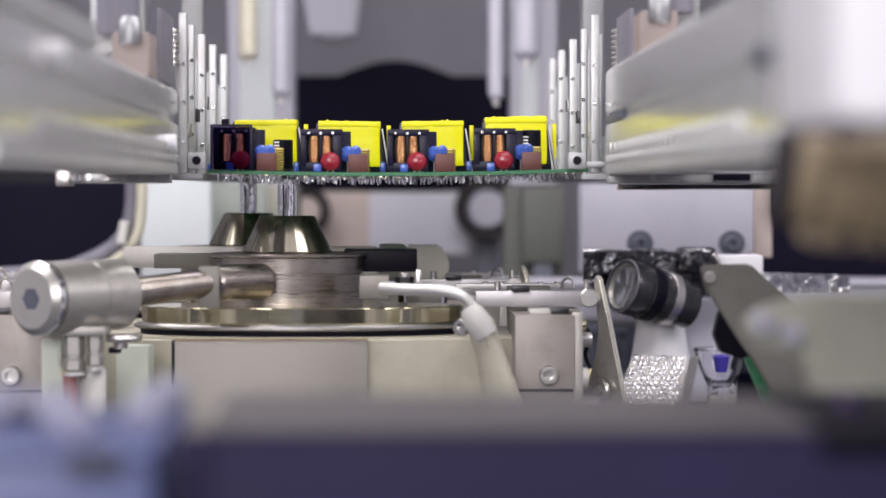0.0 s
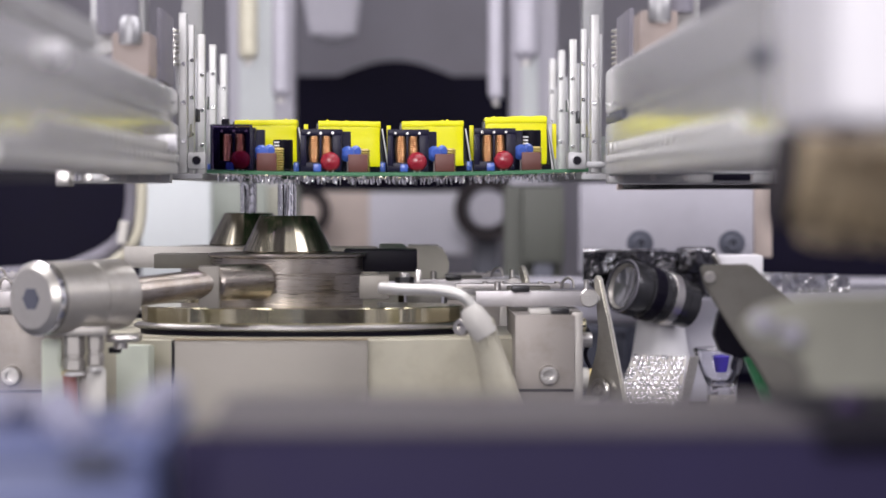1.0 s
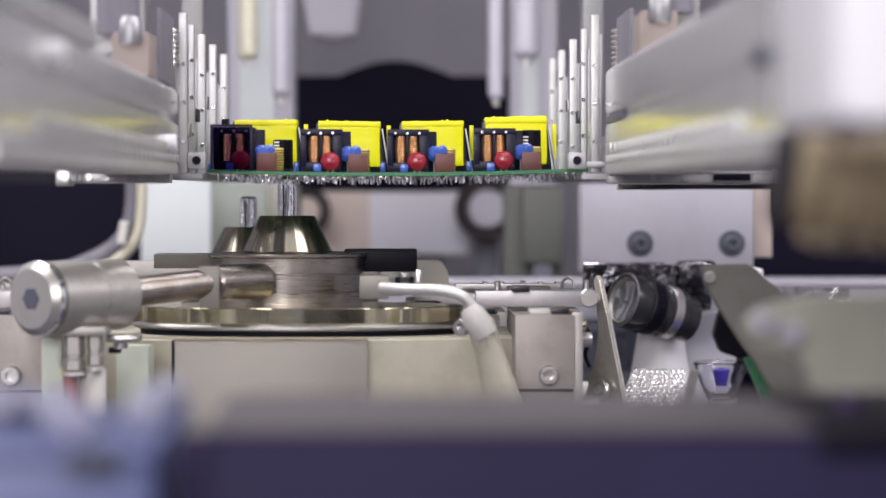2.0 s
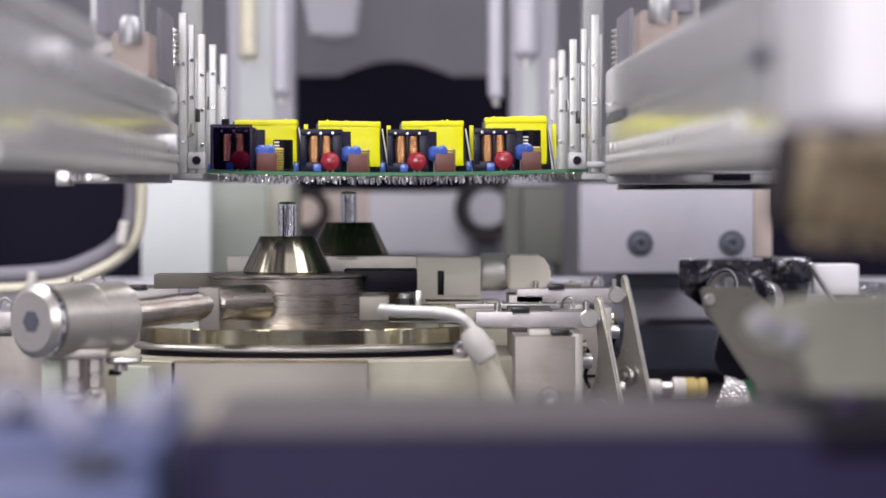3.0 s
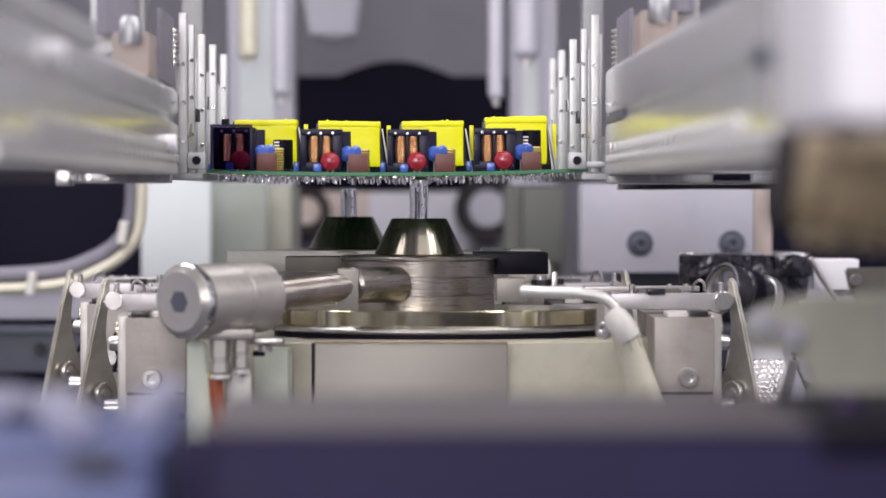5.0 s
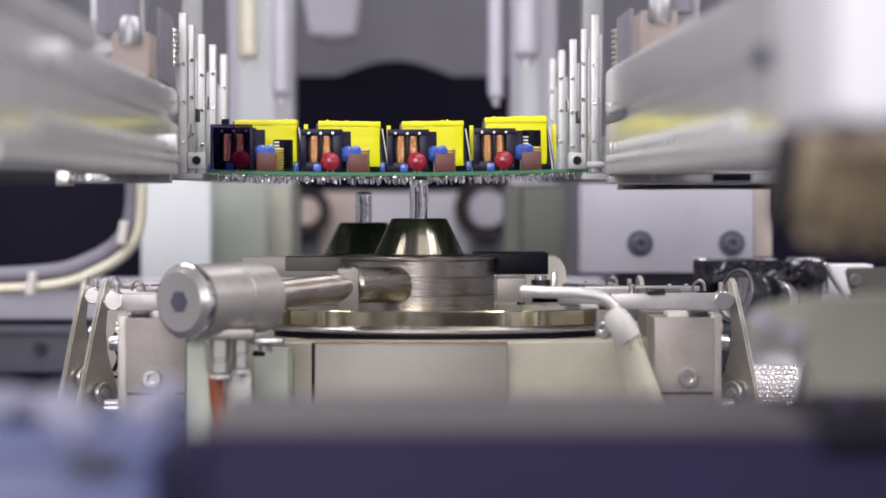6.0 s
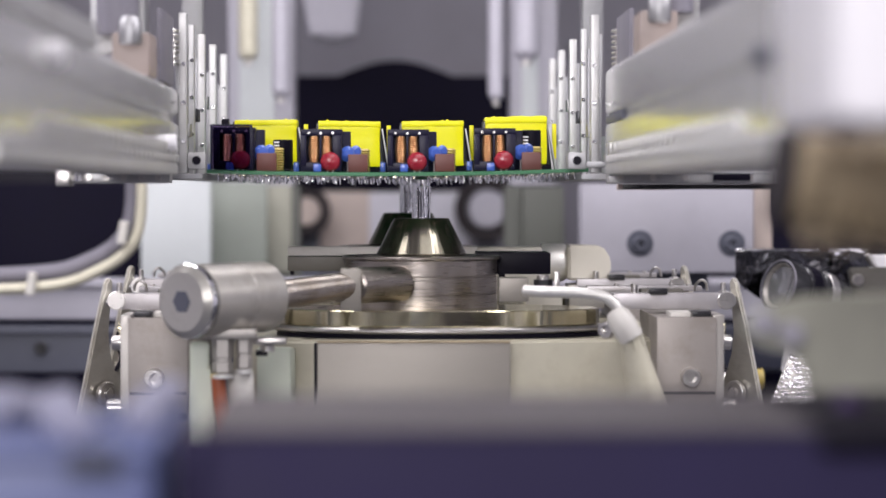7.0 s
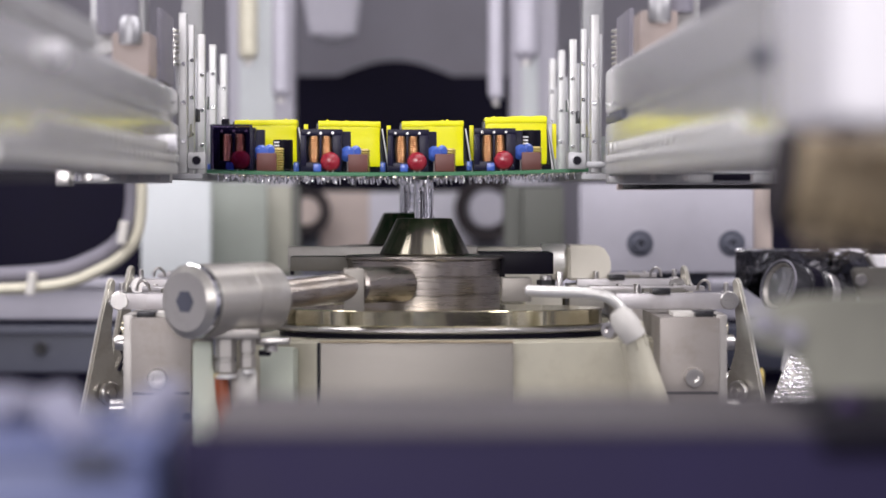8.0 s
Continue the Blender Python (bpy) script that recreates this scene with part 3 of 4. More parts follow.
def foil_reflector():
    ob = thing("foil_reflector", "glittering hammered foil panel in a steel edge", "reflector", REAR)
    b = plate([(203, -87), (231, -88), (223, -125), (185, -125)], "y", 20, 21, 0.2)
    rnd = random.Random(4)
    bumps = bmesh.new()
    for i in range(14):
        for j in range(18):
            x, z = 185 + j * 2.75 + (i % 2) * 1.4 + rnd.uniform(-0.45, 0.45), -88.4 - i * 2.6 + rnd.uniform(-0.4, 0.4)
            lo, hi = 203 - (-87 - z) * 0.474, 231 - (-88 - z) * 0.216
            if lo + 0.6 < x < hi - 0.6:
                r = rnd.uniform(1.15, 1.5)
                t = Matrix.Translation((x, 20, z)) @ Matrix.Rotation(radians(90) + rnd.uniform(-0.3, 0.3), 4, "X") @ Matrix.Rotation(rnd.uniform(-0.3, 0.3), 4, "Y")
                lathe([(r, -0.3), (r * 0.92, r * 0.35), (r * 0.62, r * 0.75), (0, r * 0.95)], 10, t, bumps)
    for v in bumps.verts:
        v.co.y += (v.co.z + 87) * 0.48
    for v in b.verts:
        v.co.y += (v.co.z + 87) * 0.48
    face = part("hammered_face", b, NICKEL, ob)
    tagged(part("raised_foil", bumps, HAMMER, face, "bright raised foil bumps"), kind="stuff")
    part("edge_strip", plate([(231, -87), (236, -87), (228, -125), (223, -125)], "y", 4, 7, 0.3), STEEL, ob)
    part("foot", box(205, 212, 11, 24, -497, -120, 0.6), ALU, ob)
    return ob


def reflector_lamp():
    ob = thing("reflector_lamp", "faceted glass reflector lamp with a violet centre", "lamp", REAR)
    m = Matrix.Translation((249, 16, 0))
    part("glass_cup", lathe([(5.5, -111), (7, -110), (7.2, -104), (11, -95), (14.8, -85.5), (15.2, -83.8), (14.6, -83.2), (13.6, -85), (10, -95), (6, -103), (0, -104)], 18, m), GLASS, ob, "faceted clear glass cup")
    part("filter", lathe([(0, -96), (3.0, -96), (4.8, -88), (0, -87)], 18, m), material("violet_coating", (0.09, 0.06, 0.55), 0.2, 0.3), ob, "violet-blue coated core")
    part("lamp_base", box(242, 256, 10, 22, -497, -108, 1), NICKEL, ob)
    return ob


# ---------- circuit board ----------
def board_z(x):
    return 8.3 + 1.7 * ((x + 8) / 88) ** 2


def circuit_board():
    ob = thing("circuit_board", "sagging green circuit board panel held by conveyor rails", "circuit board")
    b = bmesh.new()
    xs = [-85 + 172 * i / 40 for i in range(41)]
    rows = [[b.verts.new((x, y, board_z(x) + dz)) for x in xs] for y, dz in ((1172, 0), (1400, 0), (1400, -1.7), (1172, -1.7))]
    for r in range(4):
        for i in range(40):
            b.faces.new((rows[r][i], rows[r][i + 1], rows[(r + 1) % 4][i + 1], rows[(r + 1) % 4][i]))
    b.faces.new([r[0] for r in rows])
    b.faces.new([r[-1] for r in rows][::-1])
    bmesh.ops.recalc_face_normals(b, faces=b.faces[:])
    part("laminate", b, GREENBOARD, ob, "green laminate")
    rnd = random.Random(7)
    b = bmesh.new()
    for i in range(430):
        x, y = rnd.uniform(-82, 84), 1174 + 220 * rnd.random() ** 1.6
        z = board_z(x) - 1.65
        n = rnd.uniform(1.2, 4.0)
        r = rnd.uniform(0.7, 1.2)
        t = Matrix.Translation((x, y, z)) @ Matrix.Rotation(math.pi + rnd.uniform(-0.15, 0.15), 4, "X") @ Matrix.Rotation(rnd.uniform(-0.15, 0.15), 4, "Y")
        lathe([(r, 0), (r * 0.6, 0.5), (0.38, 1.0), (0.34, n), (0, n + 0.1)], 7, t, b)
    pads = bmesh.new()
    for i in range(520):
        x, y = rnd.uniform(-82, 84), rnd.uniform(1175, 1396)
        lathe([(0, -0.25), (rnd.uniform(1.0, 2.6), -0.2), (0, 0)], 8, Matrix.Translation((x, y, board_z(x) - 1.7)), pads)
    tagged(part("solder_pads", pads, STEEL, ob, "tinned pads under the board"), kind="stuff")
    tagged(part("solder_joints", b, CHROME, ob, "bright clipped pins with solder fillets"), kind="stuff")
    return ob


circuit_board()


def choke(x, first):
    z = board_z(x + 9) + 0.02
    ob = thing("common_mode_choke", "black choke with two copper windings standing on the board", "choke", (x, 1175, z), "chokes on the board")
    f = box(0, 18, 8, 9.6, 0, 19.2, 0.4)
    part("back_plate", f, NAVYCASE, ob)
    part("top_bar", box(-0.3, 18.6, 1.4, 8, 16.4, 19.4, 0.4), NAVYCASE, ob)
    # bar is raised over the windings' lower ends to imitate their shade
    part("bottom_bar", box(-0.2, 18.2, 0.6, 8, 0.3, 4.4, 0.4), NAVYCASE, ob)
    for i, (lo, hi) in enumerate(((-0.4, 2.4), (8.3, 9.3), (14.2, 18.4))):
        part("upright", box(lo, hi, 0.3, 8, 2.8, 16.6, 0.3), NAVYCASE, ob)
    for cx in (5.8, 11.3):
        prof = [(0, 3.0)]
        n = 15
        for k in range(n):
            zz = 3.2 + 13.0 * k / n
            r = 2.0 + 0.6 * math.sin(math.pi * (k + 0.5) / n)
            prof += [(r - 0.3, zz), (r, zz + 0.4), (r - 0.3, zz + 0.8)]
        prof += [(0, 16.3)]
        part("winding", lathe(prof, 20, Matrix.Translation((cx, 3.0, 0))), COPPER, ob, "copper wire winding")
    for px in (3.4, 8.8, 14.2):
        part("pin", rod((px, 1.5, 17.6), (px, 0.9, 17.6), 0.6, None, 10, 0.1), STEEL, ob)
    part("rear_bobbin", box(10.5, 22.2, 12, 19, 0.0, 18.6, 0.5), NAVYCASE, ob)
    part("blue_bead", box(5.5, 9.0, -1.2, 0.2, 0.1, 3.6, 0.8), CAPBLUE, ob, "small blue bead part")
    part("blue_post", box(-3.6, -1.0, 4, 7, 0.1, 4.6 if not first else 3.0, 0.8), CAPBLUE, ob)
    return ob


def varistor(x):
    z = board_z(x)
    ob = thing("varistor", "glossy red disc varistor on two wire legs", "varistor", (x, 1175, z), "varistors on the board")
    part("disc", lathe([(0, -2.1), (2.2, -2.0), (3.7, -1.2), (4.35, 0), (3.7, 1.2), (2.2, 2.0), (0, 2.1)], 32, Matrix.Translation((0, 0, 4.7)) @ Matrix.Rotation(radians(90), 4, "X")), RED, ob)
    for s in (-1.2, 1.2):
        part("leg", rod((s, 0, 0.0), (s, 0, 1.6), 0.35, None, 8), STEEL, ob)


def film_capacitor(x):
    ob = thing("film_capacitor", "brown box film capacitor standing on the board", "capacitor", (x, 1174, board_z(x + 4)), "film capacitors on the board")
    part("case", box(0, 8.9, 0, 5, 0.02, 8.1, 0.5), MAROON, ob)
    part("case_foot", box(0.6, 8.3, 0.5, 4.5, 0.0, 0.3, 0.1), BLACK, ob)


def blue_capacitor(x, y, h, r):
    ob = thing("disc_capacitor", "small blue epoxy disc capacitor on the board", "capacitor", (x, y, board_z(x)), "blue capacitors on the board")
    part("disc", lathe([(0, -1.8), (r * 0.6, -1.6), (r, 0), (r * 0.6, 1.6), (0, 1.8)], 24, Matrix.Translation((0, 0, h)) @ Matrix.Rotation(radians(90), 4, "X") @ Matrix.Rotation(radians(25), 4, "Y")), CAPBLUE, ob)
    part("leg", rod((0, 0, 0), (0, 0, h - r * 0.8), 0.5, None, 8), STEEL, ob)


def coil(x):
    ob = thing("coil", "amber wire-wound coil on the board", "coil", (x, 1188, board_z(x)), "coils on the board")
    prof = [(0, 0.02)]
    for k in range(9):
        prof += [(3.7, 0.2 + k * 1.15), (4.3, 0.75 + k * 1.15)]
    prof += [(3.4, 10.8), (0, 10.9)]
    part("winding", lathe(prof, 24), AMBER, ob)


def electrolytic(x, y, h):
    ob = thing("electrolytic_capacitor", "black electrolytic capacitor with a pale marking stripe", "capacitor", (x, y, board_z(x)), "electrolytic capacitors on the board")
    can = part("can", lathe([(0, 0.02), (4.4, 0.02), (4.6, 0.6), (4.3, 1.4), (4.6, 2.2), (4.6, h - 0.5), (4.2, h), (0, h)], 32), BLACK, ob)
    for k in range(5):
        part("marking_bar", box(-3.9, -1.5, -4.5, -3.0, h * 0.48 + k * 1.5, h * 0.48 + k * 1.5 + 0.8, 0.1), WHITE, can)


def transformer(x, tilt, notch):
    z = board_z(x + 14)
    ob = thing("transformer", "transformer wrapped in bright yellow tape with dark core sides", "transformer", (x, 1223, z), "transformers on the board")
    top = 25.0 if notch == 3 else 24.1
    b = box(0, 29, 0, 20, 3.0, top, 0.8)
    rnd = random.Random(int(x * 10))
    bmesh.ops.subdivide_edges(b, edges=[e for e in b.edges if e.calc_length() > 6], cuts=6, use_grid_fill=True)
    for v in b.verts:
        v.co.z += tilt * (v.co.x - 14) + (rnd.uniform(-0.25, 0.35 if notch < 3 else 1.1) if v.co.z > top - 1 else 0)
        v.co.y += 0.5 * noise.noise(v.co * 0.22 + Vector((x, 0, 0)))
        v.co.x += 0.25 * noise.noise(v.co * 0.3 + Vector((0, x, 0)))
    part("tape_wrap", b, YELLOW, ob, "bright yellow tape")
    fold = box(-0.1, 29.1, -0.25, 20.2, top - 2.4, top + 0.2, 0.3)
    bmesh.ops.subdivide_edges(fold, edges=[e for e in fold.edges if e.calc_length() > 6], cuts=14, use_grid_fill=True)
    for v in fold.verts:
        v.co.z += tilt * (v.co.x - 14) + 0.35 * noise.noise(Vector((v.co.x * 0.5 + x, v.co.y * 0.5, 0)))
        v.co.y += 0.25 * noise.noise(v.co * 0.5 + Vector((x, 3, 0)))
    part("tape_fold", fold, YELLOW, ob, "folded top edge of the yellow tape")
    for i in range(9 if notch == 3 else 2):
        u, r = rnd.uniform(2, 27), rnd.uniform(0.35, 0.75)
        crumb = lathe([(0, -r), (r * 0.9, -r * 0.4), (r, r * 0.1), (r * 0.5, r * 0.8), (0, r)], 7, Matrix.Translation((u, rnd.uniform(0.5, 3), top + 0.3 + tilt * (u - 14))))
        part("tape_crumb", crumb, YELLOW, ob)
    for s, lean in ((29.6, 7), (-2.6, -4)):
        c = box(-1.0, 1.0, 2, 18, 0.3, 23.6, 0.3)
        c.transform(Matrix.Translation((s + 1, 0, 0)) @ Matrix.Rotation(radians(-lean), 4, "Y"))
        part("bobbin_flange", c, SATIN_BLACK, ob)
    part("bobbin_base", box(-1, 31, 1, 19, 0.02, 3.2, 0.5), BLACK, ob)
    part("tape_tail", box(32.0, 34.0, 9, 12, 6.0, 22.5, 0.2), YELLOW, ob)
    clip = box(-0.35, 0.35, -1, 6, 0.3, 21.0, 0.15)
    clip.transform(Matrix.Translation((33.2, 0, 0)) @ Matrix.Rotation(radians(-9), 4, "Y"))
    part("core_clip", clip, ALU_MATT, ob, "leaning metal core clip")


for k in range(4):
    x = -81.8 + 39.2 * k
    choke(x, k == 0)
    varistor(x + 13.1 if k else x + 11.8)
    film_capacitor(x + 21.2 if k else x + 19.2)
    blue_capacitor(x + 21.0, 1178, 8.2, 3.6)
    blue_capacitor(x + 24.6, 1183, 9.4, 2.8)
    coil(x + 26.8)
    transformer(x + 6.4, (0.01, -0.012, 0.012, 0.02)[k], k)
    if k in (0, 3):
        electrolytic(x + 29.9 if k == 0 else x + 26.5, 1201 if k == 0 else 1196, 14.8 if k == 0 else 18.5)


# tinted pane that dims the first choke and its varistor
shield = thing("tinted_pane", "dark tinted pane before the first choke", "shield", (-82.4, 1166, board_z(-74)))
part("pane", box(0, 17.6, 0, 1.0, 0.3, 20.2, 0.2), SMOKED, shield)
for lo, hi in ((-0.6, 0.4), (17.2, 18.4)):
    part("edge", box(lo, hi, -0.3, 1.3, 0.0, 20.4, 0.2), NAVYCASE, shield)
part("top_edge", box(0.4, 17.2, -0.3, 1.3, 19.6, 20.5, 0.2), NAVYCASE, shield)
part("lug", box(4.4, 8.0, 0.2, 2.4, 20.3, 23.0, 0.4), BLACK, shield)

# ---------- conveyor rails ----------
def conveyor_rail(s):
    top = 46 if s < 0 else 55
    inner = 96 if s < 0 else 93
    name = "conveyor_rail"
    ob = thing(name, "grey aluminium conveyor rail with clamping fingers beside the board", "conveyor rail", (0, 0, 0), "rails of the conveyor")

    def prof(pts, y0, y1, nm, mat, parent=None, bev=0.5):
        return part(nm, plate([(s * u, v) for u, v in pts], "y", y0, y1, bev), mat, parent or ob)

    beam = prof([(inner, 12), (inner + 34, 12), (inner + 34, top), (inner + 3, top), (inner, top - 3), (inner, 34), (inner + 2.4, 33), (inner + 2.4, 30), (inner, 29)], 612, 1152, "beam", RAIL)
    if s < 0:
        prof([(inner + 1, 46), (inner + 34, 46), (inner + 34, 54), (inner + 1, 54)], 612, 850, "upper_strip", ALU_MATT)
    prof([(inner - 2, 7), (inner + 30, 7), (inner + 30, 12), (inner - 1.6, 12), (inner - 2, 11)], 612, 1128, "ledge", LEDGE)
    prof([(inner + 6, 8), (inner + 12, 8), (inner + 12, 26), (inner + 6, 26)], 1152, 1500, "rear_beam", ALU_MATT)
    prof([(inner - 11, 5), (inner + 8, 5), (inner + 8, 7.6), (inner - 11, 7.6)], 1146, 1500, "board_support", ALU)
    # slate strip laid in the beam's groove to deepen its shade
    if s > 0:
        part("groove_shade", box(min(s * inner, s * (inner + 2.2)), max(s * inner, s * (inner + 2.2)), 1070, 1150, 29.6, 33.2, 0.3), SLATE, ob)
    # teeth of the drive chain on the ledge
    for i in range(30):
        y = 630 + i * 17
        part("chain_link", box(s * (inner - 1.0) - 0.9, s * (inner - 1.0) + 0.9, y, y + 11, 12.1, 15.5, 0.4), LEDGE, ob)
    # bolt heads are white and proud, standing in for a bright glint
    for y, z in (((724, 38), (1090, 20)) if s < 0 else ()):
        screw(ob, (s * inner, y, z), 3.6, (-s, 0, 0), "glint_bolt", WHITE, 4.5)
    for i in range(22):
        y = 700 + i * 19.4
        part("rail_tooth", box(min(s * inner, s * (inner - 1.6)), max(s * inner, s * (inner - 1.6)), y, y + 12, 15.8, 20.5, 0.4), LEDGE, ob)
    # corner block with a bore at the board's front corner
    cx = -88 if s < 0 else 80.5
    cb = part("corner_block", box(cx - 4.0, cx + 4.0, 1152, 1164, 9.6, 17.0, 0.6), ALU_MATT, ob)
    part("block_lug", box(min(cx, s * 97), max(cx, s * 97), 1157, 1163, 10.2, 13.0, 0.4), ALU, ob)
    part("bore", lathe([(0, 0), (2.0, 0), (2.0, 0.3), (0, 0.3)], 20, along((cx, 1151.8, 13.4), (cx, 1148, 13.4))), BLACK, cb)
    # clamping fingers
    places = (1152, 1200, 1262, 1340, 1424) if s < 0 else (1160, 1228, 1302, 1392, 1472)
    for i, y in enumerate(places):
        c = s * (94 if s < 0 else 89)
        w = 1.8 if i != 1 else 1.3
        fg = part("clamp_finger", box(c - w, c + w, y, y + 7, 8, 77 + (1.5 if i == 0 else 0) - 0.6 * i, 0.5), LEDGE, ob)
        part("finger_slide", box(c + s * 2.6 - 0.8, c + s * 2.6 + 0.8, y + 3, y + 10, 8, 70 - 3 * i, 0.3), ALU, ob)
        for k in range(3):
            screw(fg, (c - s * 0.3, y, 22 + 17 * k + 4 * (i % 2)), 0.95, (0, -1, 0), "finger_screw", CHROME)
        part("finger_guide", box(c - s * 1.0 - 1.6, c - s * 1.0 + 1.6, y + 7, y + 20, 24 + 8 * (i % 3), 30 + 8 * (i % 3), 0.4), SATIN_BLACK if i % 2 else ALU, ob)
    # cross bar below, with screws
    lo, hi = (97, 144) if s < 0 else (92, 172)
    bar = part("cross_bar", box(min(s * lo, s * hi), max(s * lo, s * hi), 1120, 1134, 3.2, 8.2, 0.5), LEDGE, ob)
    for k in range(6):
        screw(bar, (s * (lo + 5 + k * (hi - lo - 10) / 5), 1120, 5.6), 1.4, (0, -1, 0), "bar_screw", STEEL)
    part("bar_groove", box(min(s * (lo + 2), s * (hi - 4)), max(s * (lo + 2), s * (hi - 4)), 1119.6, 1120.2, 7.3, 7.6, 0.1), SLATE, bar)
    part("glass_lug", rod((s * (hi - 8), 1116, 4), (s * (hi - 8), 1116, 9.5), 2.2), CHROME, bar)
    part("bar_lug", box(s * (hi - 2) - 3, s * (hi - 2) + 3, 1112, 1128, 2.0, 9, 0.6), STEEL, ob)
    if s > 0:
        part("end_clamp", box(87, 92.8, 613, 640, 30, 35, 1.5), SLATE, ob)
        part("dark_strip", box(99, 163, 1126, 1132, 0.6, 3.0, 0.3), SATIN_BLACK, ob)
        part("tan_strip", box(97, 120, 1133, 1140, 0.4, 3.0, 0.3), TAN, ob)
        part("label_strip", box(137, 153, 1118.6, 1119.8, 4.4, 7.4, 0.2), BLACK, ob)
    # hanging posts carry the rail from above
    for y in (640, 1490):
        part("hanger", box(s * (inner + 20) - 6, s * (inner + 20) + 6, y, y + 14, top - 2, 699, 0.8), ALU, ob)
    return ob


conveyor_rail(-1)
conveyor_rail(1)


def width_drive(s):
    ob = thing("adjusting_motor", "small dark adjusting motor with silver knob on the rail", "motor", (0, 0, 0), "motors on the rails")
    z0 = 46 if s < 0 else 55
    X = lambda a, b: (min(s * a, s * b), max(s * a, s * b))
    part("motor_block", box(*X(98, 113), 1040, 1072, z0, z0 + 17, 1), PINK, ob, "salmon plastic block")
    part("motor_can", rod((s * 112, 1052, z0 + 16.8), (s * 112, 1052, z0 + 46), 8.5), BACKGREY, ob)
    part("knob", lathe([(0, 0), (4, 0), (4.6, 1), (4.6, 9), (3.4, 11), (0, 11.5)], 24, along((s * 105, 1034, z0 + 12), (s * 105, 1034, z0 + 24))), ALU, ob, "silver knob")
    part("motor_flange", box(*X(104, 124), 1060, 1068, z0 + 10, z0 + 40, 1), ALU_MATT, ob)
    part("dark_plate", box(*X(97.5, 99.5), 1085, 1146, z0, 76, 0.5), BACKGREY, ob)
    for k in range(7):
        part("spring_turn", hose([(s * (99 + 3.2 * math.cos(a)), 1150 + 3.2 * math.sin(a), 55 + k * 2.4 + a * 0.35) for a in [i * 0.7 for i in range(10)]], 0.5, 7, 3), STEEL, ob)


width_drive(-1)
width_drive(1)


# ---------- background ----------
def machine_column(x0, x1, y, z0, label):
    ob = thing("machine_column", label, "column", (0, 0, 0), "columns behind the board")
    part("profile", box(x0, x1, y, y + 40, z0, 699, 1.5), LILAC, ob)
    part("cover_strip", box(x0 + 8, x1 - 14, y - 3, y - 0.2, z0 + 8, 690, 0.6), COOLWHITE, ob)
    part("foot", box(x0 - 4, x1 + 4, y + 2, y + 36, -499, z0, 1), DIMOLIVE, ob)
    return ob


machine_column(-122, -74, 1900, 4, "pale column with a white cover strip")
machine_column(84, 118, 1900, 4, "pale column with a white cover strip")


def hanging_cylinder(x, z, r, mat, y):
    ob = thing("hanging_cylinder", "slim vertical air cylinder hanging from the ceiling", "cylinder", (x, y, 0), "air cylinders hanging above")
    part("barrel", lathe([(0, z), (r * 0.6, z), (r, z + r * 0.6), (r, 698), (0, 698)], 32), mat, ob)
    part("end_cap", lathe([(0, z - 4), (r * 0.45, z - 4), (r * 0.45, z + 1), (0, z + 1)], 20), STEEL, ob)


hanging_cylinder(-81, 66, 6.5, LILAC, 1840)
hanging_cylinder(71, 64, 5.6, LILAC, 1840)
hanging_cylinder(92, 92, 9, LILAC, 1830)
hanging_cylinder(-104, 92, 7, CREAM, 1840)
lightbox = thing("hanging_case", "pale tapered case hanging from the chamber ceiling", "case")
part("shell", plate([(-70, 127), (-33, 127), (-29, 160), (-29, 698), (-76, 698), (-76, 160)], "y", 2140, 2180, 2.0), LILAC, lightbox)
part("bottom_cap", box(-62, -41, 2146, 2174, 124, 126.9, 0.6), PALE, lightbox)

hood = thing("exhaust_hood", "black exhaust hood with an arched top", "hood")
arch = [(-84, 0)] + [(96, 0), (96, 97)] + [(48 - 96 * i / 16, 97 + 13 * math.sin(math.pi * i / 16)) for i in range(17)] + [(-84, 97)]
part("shell", plate(arch, "y", 2200, 2300, 1.0), HOOD, hood)
part("band", box(-84, 96, 2196, 2199.6, 4, 40, 1), HOOD, hood)
part("stand", box(-30, 40, 2240, 2290, -499, 0, 1), SLATE, hood)

panel = thing("tan_panel", "beige panel behind the solder pots", "panel")
part("sheet", box(-68, 62, 2180, 2190, -54, -1, 1), TAN, panel)
part("pale_sheet", box(-22, 61, 2173, 2179.6, -53, -1.2, 1), PALE, panel)
part("leg", box(-40, 40, 2181, 2189, -499, -54, 1), SLATE, panel)


def pulley(x, z, r, hub):
    ob = thing("pulley_wheel", "dark pulley wheel with a pale hub", "pulley", (x, 2160, z), "pulleys in the background")
    t = Matrix.Rotation(radians(90), 4, "X")
    part("rim", lathe([(r * 0.62, -8), (r, -8), (r, -3), (r * 0.93, 0), (r, 3), (r, 8), (r * 0.62, 8), (r * 0.62, -8)], 40, t), DUSK, ob)
    part("hub", lathe([(0, -9), (r * 0.55, -9), (r * 0.6, -6), (r * 0.6, 6), (r * 0.55, 9), (0, 9)], 32, t), hub, ob)
    part("bracket", box(-10, 10, 12, 22, -499 - z, -r * 0.2, 1), SLATE, ob)


pulley(76, -15, 27, LILAC)
pulley(-74, -17, 20, TAN)

